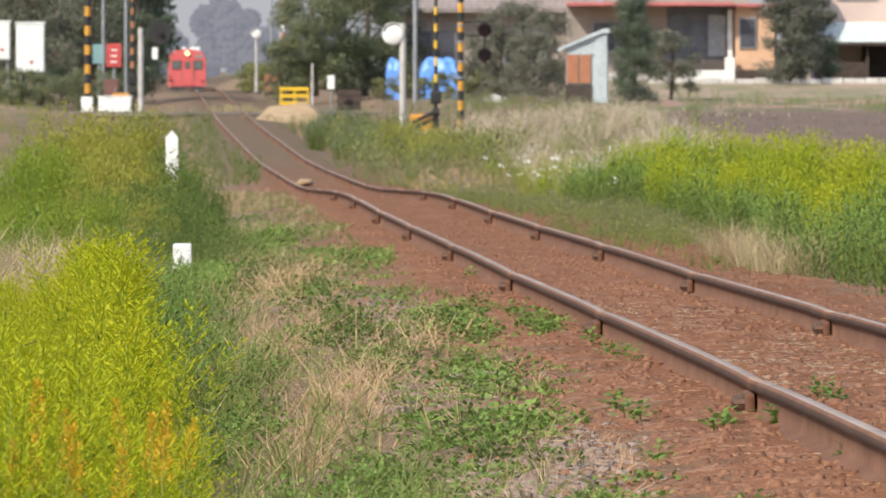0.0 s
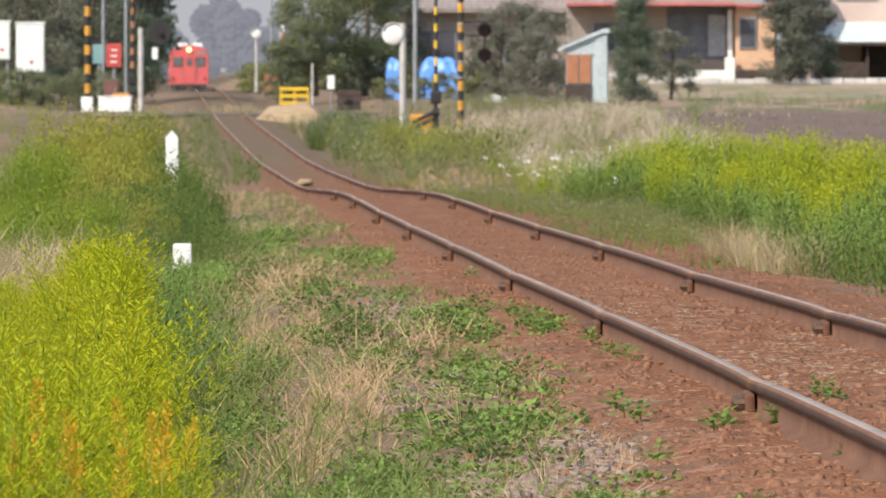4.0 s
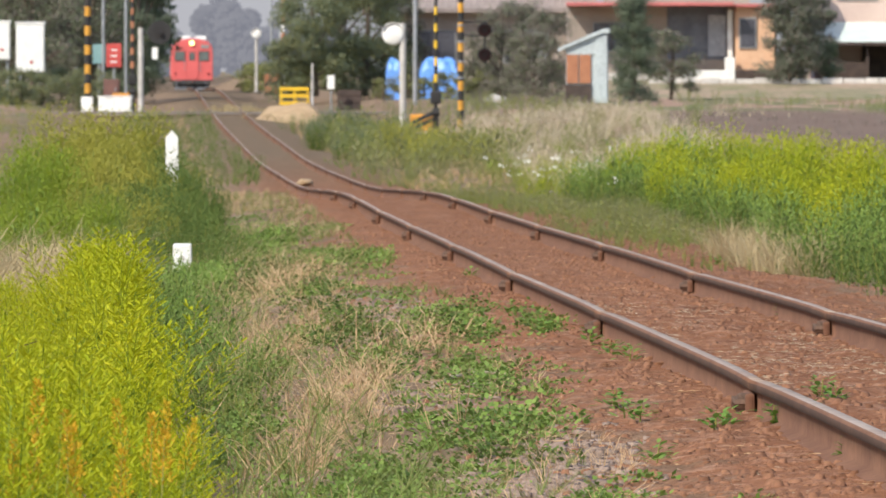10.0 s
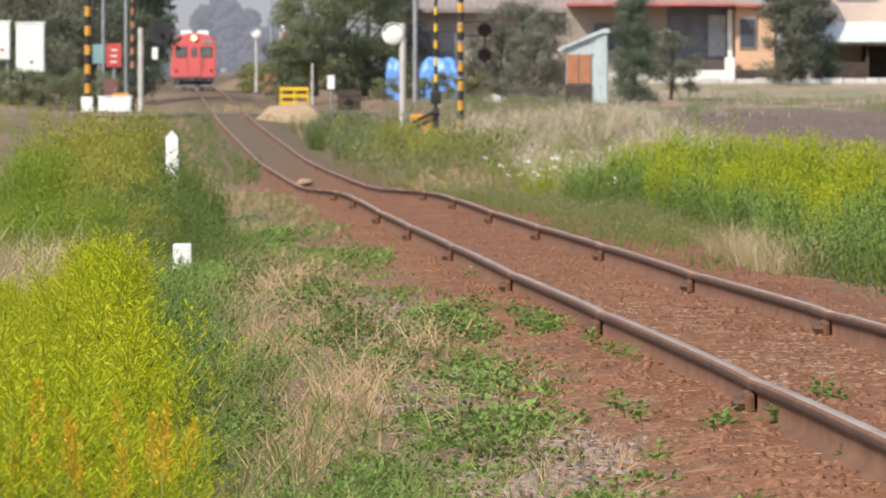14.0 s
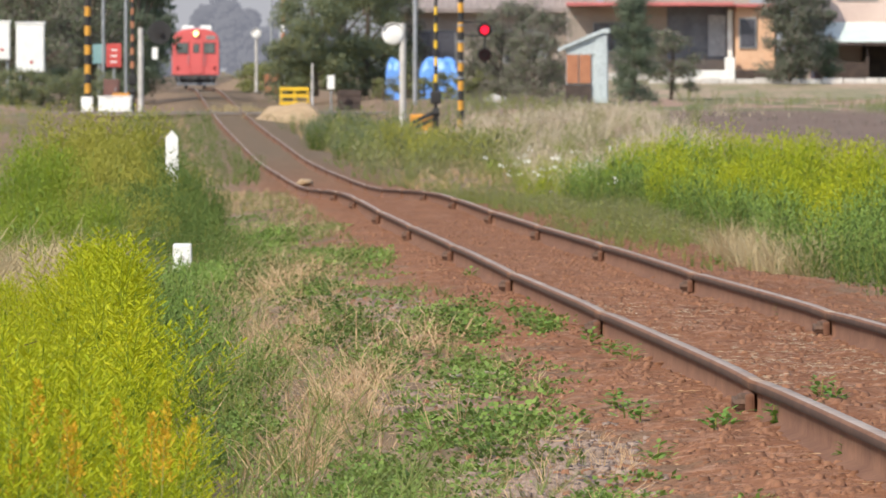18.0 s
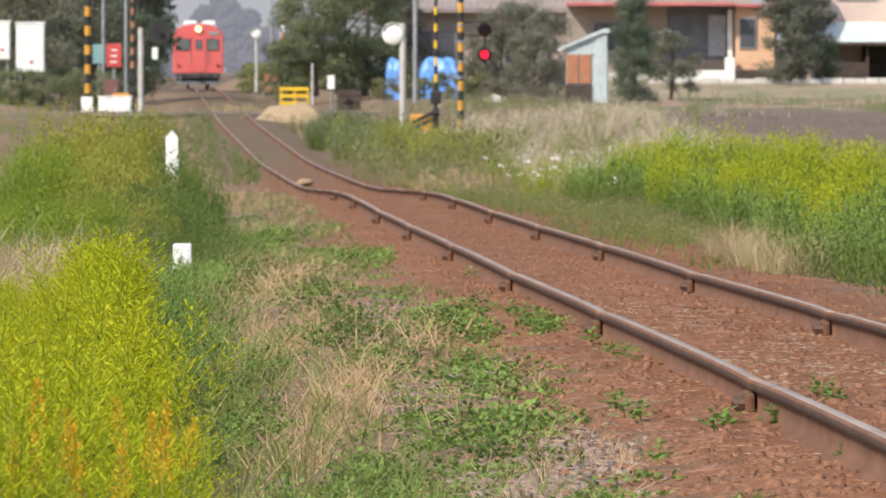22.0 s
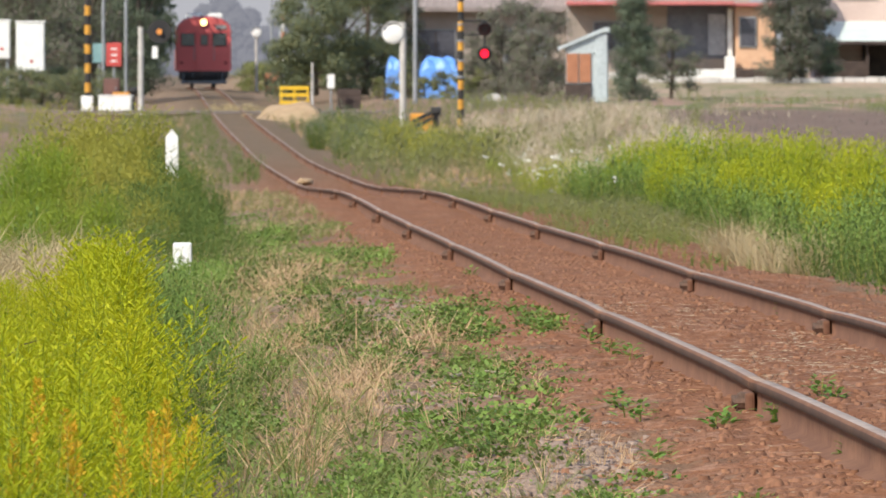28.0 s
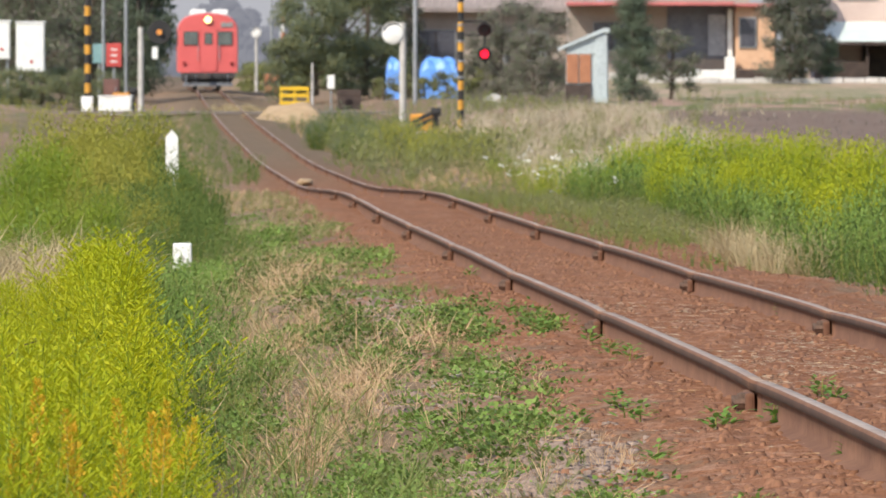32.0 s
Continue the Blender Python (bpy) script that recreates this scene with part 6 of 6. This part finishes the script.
# ---- trees and shrubs ----
def tree(name, x, y, base, height, rx, ry, bottom, count, leaf, mats, label, seed, trunk=0.16, clumps=26, category="tree"):
    count, leaf = int(count * 1.4), leaf * 0.72
    r = random.Random(seed)
    t = thing(name, (x, y, base), label, category)
    clumps = int(clumps * 1.3)
    part("trunk", spike((0, 0, -0.05), (r.uniform(-0.2, 0.2), 0, height * 0.75), trunk, trunk * 0.3, 9), "bark", t)
    rng = np.random.default_rng(seed)
    cs = []
    for i in range(clumps):
        a, k = r.uniform(0, 6.28), r.random() ** 0.5
        zc = bottom + (height - bottom) * r.uniform(0.08, 0.95)
        taper = math.sqrt(max(0.12, 1 - ((zc - bottom) / (height - bottom) * 1.5 - 0.6) ** 2))
        c = Vector((math.cos(a) * rx * k * taper, math.sin(a) * ry * k * taper, zc))
        cs.append((c, r.uniform(0.28, 0.55) * min(rx, ry, (height - bottom) / 2)))
        if i < 9:
            part("limb", spike((0, 0, max(0.3, min(zc * 0.6, height * 0.6))), c, trunk * 0.4, trunk * 0.1, 6), "bark", t)
    V, Q = [], []
    per = count // clumps
    for c, rad in cs:
        d = rng.normal(size=(per, 3))
        d /= np.linalg.norm(d, axis=1)[:, None]
        p = np.array(c) + d * rad * rng.uniform(0.35, 1.1, (per, 1)) * np.array((1.15, 1.15, 0.8))
        face = d + rng.normal(0, 0.45, (per, 3))
        w = np.cross(face, rng.normal(size=(per, 3)))
        w /= np.linalg.norm(w, axis=1)[:, None]
        s = np.cross(w, face)
        s /= np.linalg.norm(s, axis=1)[:, None]
        l = leaf * rng.uniform(0.6, 1.3, (per, 1))
        V.append(np.stack([p - w * l / 2, p + s * l * 0.28, p + w * l / 2, p - s * l * 0.28], 1).reshape(-1, 3))
    V = np.concatenate(V)
    Q = np.arange(len(V)).reshape(-1, 4)
    me = raw_mesh("crown", V, Q, mats, rng.integers(0, len(mats), len(Q)))
    ob = new("crown", me)
    ob.parent = t
    return t


def woods():
    tree("tree", -5.2, 336, 0.5, 4.8, 1.7, 1.6, -0.3, 14000, 0.17, ["tree", "grey_leaf", "tree"], "bushy dark green broadleaf tree", 1)
    tree("tree", -3.2, 338, 0.5, 5.8, 1.8, 1.7, -0.3, 14000, 0.17, ["tree", "grey_leaf", "tree"], "bushy dark green broadleaf tree", 2)
    tree("tree", -4.2, 346, 0.5, 6.2, 1.8, 1.8, 0.8, 7000, 0.2, ["tree"], "dark green tree behind the bushes", 3)
    tree("shrub", -1.9, 341, 0.5, 4.4, 1.2, 1.1, -0.3, 8000, 0.16, ["tree", "twig"], "dark shrub beside the tarpaulin", 4, 0.1, category="shrub")
    tree("conifer", 7.2, 312, 0.35, 4.2, 0.80, 0.8, -0.5, 11000, 0.13, ["pine"], "dense dark green conifer", 5, 0.12, 70, "conifer")
    tree("shrub", 8.9, 322, 0.4, 2.7, 1.1, 0.9, 0.2, 3600, 0.14, ["twig", "tree"], "olive garden shrub in front of the house", 6, 0.08, category="shrub")
    tree("tree", 14.2, 337.5, 1.1, 4.4, 1.2, 1.0, -0.3, 15000, 0.15, ["twig", "pine"], "grey-brown garden tree between the houses", 7, 0.14, 90)
    tree("tree", 14.9, 342, 1.1, 4.6, 1.3, 1.0, -0.3, 12000, 0.16, ["pine", "twig"], "dark garden tree against the house wall", 9, 0.12, 44)
    tree("shrub", 15.9, 339, 1.1, 1.5, 0.7, 0.6, 0.1, 1500, 0.12, ["tree"], "garden shrub by the pale house", 8, 0.06, 16, "shrub")
    for i, (x, y, h) in enumerate(((2.2, 322, 3.4), (3.0, 325, 3.6), (4.0, 321, 3.1), (1.9, 328, 2.4), (3.4, 312, 2.2))):
        tree("thicket", x, y, 0.4, h + 0.3, 1.25, 1.0, -0.1, 5200, 0.13, ["twig", "tree", "twig"], "grey-brown half-bare thicket growing in the yard", 20 + i, 0.07, 24, "shrub")
    tree("tree", -12.55, 341, 0.4, 5.6, 1.35, 1.2, -0.2, 9000, 0.17, ["pine"], "tall dark green tree beside the line", 40, 0.2, 40)
    tree("tree", -13.6, 346, 0.4, 7.5, 1.5, 1.4, 0.2, 9000, 0.18, ["pine", "tree"], "tall dark green tree behind the signal", 41, 0.2, 36)
    for i, (x, h) in enumerate(((-2.3, 0.85), (-1.5, 1.0), (-0.7, 0.8), (0.1, 1.05), (0.9, 0.9), (1.7, 1.2))):
        tree("shrub", x, 322 + 2 * (i % 2), 0.35, h, 0.6, 0.5, 0.0, 1300, 0.11, ["bush", "twig", "grey_leaf"], "olive-brown scrub growing before the yard", 90 + i, 0.04, 12, "shrub")
    r = random.Random(77)
    for i in range(4):
        y = 404 + 4.6 * i
        x = float(line_x(y)) - 5.1
        tree("tree", x, y, base_z(x, y), 10.2, 2.9, 2.9, 0.5, 3600, 0.64, ["pine", "tree"], "tall dark green tree shading the line", 70 + i, 0.2, 30)
    for i in range(7):
        y = 450 + 25 * i
        x = float(line_x(y)) - r.uniform(12, 14)
        tree("tree", x, y, base_z(x, y), r.uniform(8.5, 10.5), 3.0, 3.0, 0.5, 3000, 0.5, ["pine", "tree"], "tall dark green tree set back from the line", 50 + i, 0.2)
    for i, (x, y, h, r) in enumerate(((-16.4, 330, 6.0, 1.7), (-14.2, 335, 6.5, 1.6), (-18.2, 332, 6.0, 1.7), (-15.6, 345, 7.0, 2.0), (-13.2, 352, 7.0, 1.2))):
        tree("tree", x, y, 0.4, h, r, r, 0.6, 7000, 0.18, ["tree", "twig"], "brownish green tree behind the white cabinets", 60 + i)
    for i in range(9):
        tree("bush", -17.0 + 0.62 * i, 296 + 2.5 * (i % 3), 0.3, 1.1 + 0.2 * (i % 2), 0.85, 0.7, -0.2, 1700, 0.12, ["grey_leaf", "tree"], "low green bush on the field edge", 80 + i, 0.05, 16, "bush")
    for i, (x, y, h) in enumerate(((-9.6, 455, 1.6), (-8.2, 462, 2.2), (-11.6, 520, 2.0), (-10.2, 512, 1.7), (-13.0, 560, 2.4), (-6.9, 450, 1.5))):
        tree("bush", x, y, base_z(x, y), h, 1.3, 1.1, -0.2, 1500, 0.2, ["grey_leaf", "bush"], "hazy green bush beside the far track", 130 + i, 0.05, 14, "bush")
    # misty woodland in the distance, the mist put in as an even glow
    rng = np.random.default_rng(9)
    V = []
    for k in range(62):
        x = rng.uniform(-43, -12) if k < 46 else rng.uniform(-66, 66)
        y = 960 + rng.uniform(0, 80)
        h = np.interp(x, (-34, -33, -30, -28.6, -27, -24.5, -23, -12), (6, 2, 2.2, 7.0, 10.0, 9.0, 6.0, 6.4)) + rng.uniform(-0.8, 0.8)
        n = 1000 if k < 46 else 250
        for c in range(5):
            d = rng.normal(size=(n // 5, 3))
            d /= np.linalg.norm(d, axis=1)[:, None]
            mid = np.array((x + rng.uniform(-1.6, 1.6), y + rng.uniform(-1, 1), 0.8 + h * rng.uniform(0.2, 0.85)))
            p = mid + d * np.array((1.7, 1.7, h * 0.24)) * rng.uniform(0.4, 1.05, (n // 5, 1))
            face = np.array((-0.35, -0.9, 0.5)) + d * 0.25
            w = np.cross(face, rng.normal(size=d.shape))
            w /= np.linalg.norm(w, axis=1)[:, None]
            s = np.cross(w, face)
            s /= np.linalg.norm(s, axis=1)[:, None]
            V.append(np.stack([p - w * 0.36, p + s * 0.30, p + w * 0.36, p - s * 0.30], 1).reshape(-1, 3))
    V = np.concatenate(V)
    far = new("backdrop_woods", raw_mesh("backdrop_woods", V, np.arange(len(V)).reshape(-1, 4), ["far_haze_glow"]))
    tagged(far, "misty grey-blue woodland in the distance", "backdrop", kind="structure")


woods()


# ---- everything that moves ----
def motions():
    rows = []
    for i in range(33):
        t = float(i)
        y = 612 - 6.2 * t - 0.0295 * t * t
        x, z = float(line_x(y)), float(line_z(y))
        x2 = float(line_x(y + 14.0))
        z2 = float(line_z(y + 14.0))
        rows.append((t, pose(x, y, z, math.degrees(math.atan2(z2 - z, 14.0)), 0, -math.degrees(math.atan2(x2 - x, 14.0)))))
    walk(train, rows)

    def flips(lens, changes):
        """Turn the lens half round at each change (start, end): lit and dark by turns."""
        home = lens.location.copy()
        turn, out = 0, [(0.0, 0)]
        for a, b in changes:
            for k in range(4):
                out.append((a + (b - a) * k / 3, turn + 60 * k))
            turn += 180
        out.append((32.0, turn))
        walk(lens, [(t, pose(home.x, home.y, home.z, 0, 0, g)) for t, g in out if t <= 32.0])
    P, S = 1.2235, 17.5 - 2 * 1.2235
    up, dn = [], []
    k = 0
    while S + k * P < 31.9:
        on = S + k * P
        off = on + P / 2
        up += [(on - 0.1, on), (off, off + 0.1)]
        dn += [(off, off + 0.1), (on + P - 0.1, on + P)]
        k += 1
    flips(UP, [c for c in up if c[1] < 31.95])
    flips(DOWN, [c for c in dn if c[1] < 31.95])
    flips(AMBER, [(26.4, 26.5)])
    for arm, out in ((ARM_RIGHT, 1), (ARM_LEFT, 1)):
        h = arm.location.copy()
        walk(arm, [(t, pose(h.x, h.y, h.z, -out * a)) for t, a in ((0, 0), (24.6, 0), (25.0, 3), (25.5, 16), (26.1, 44), (26.7, 72), (27.2, 86), (27.45, 89), (32, 89))])


motions()
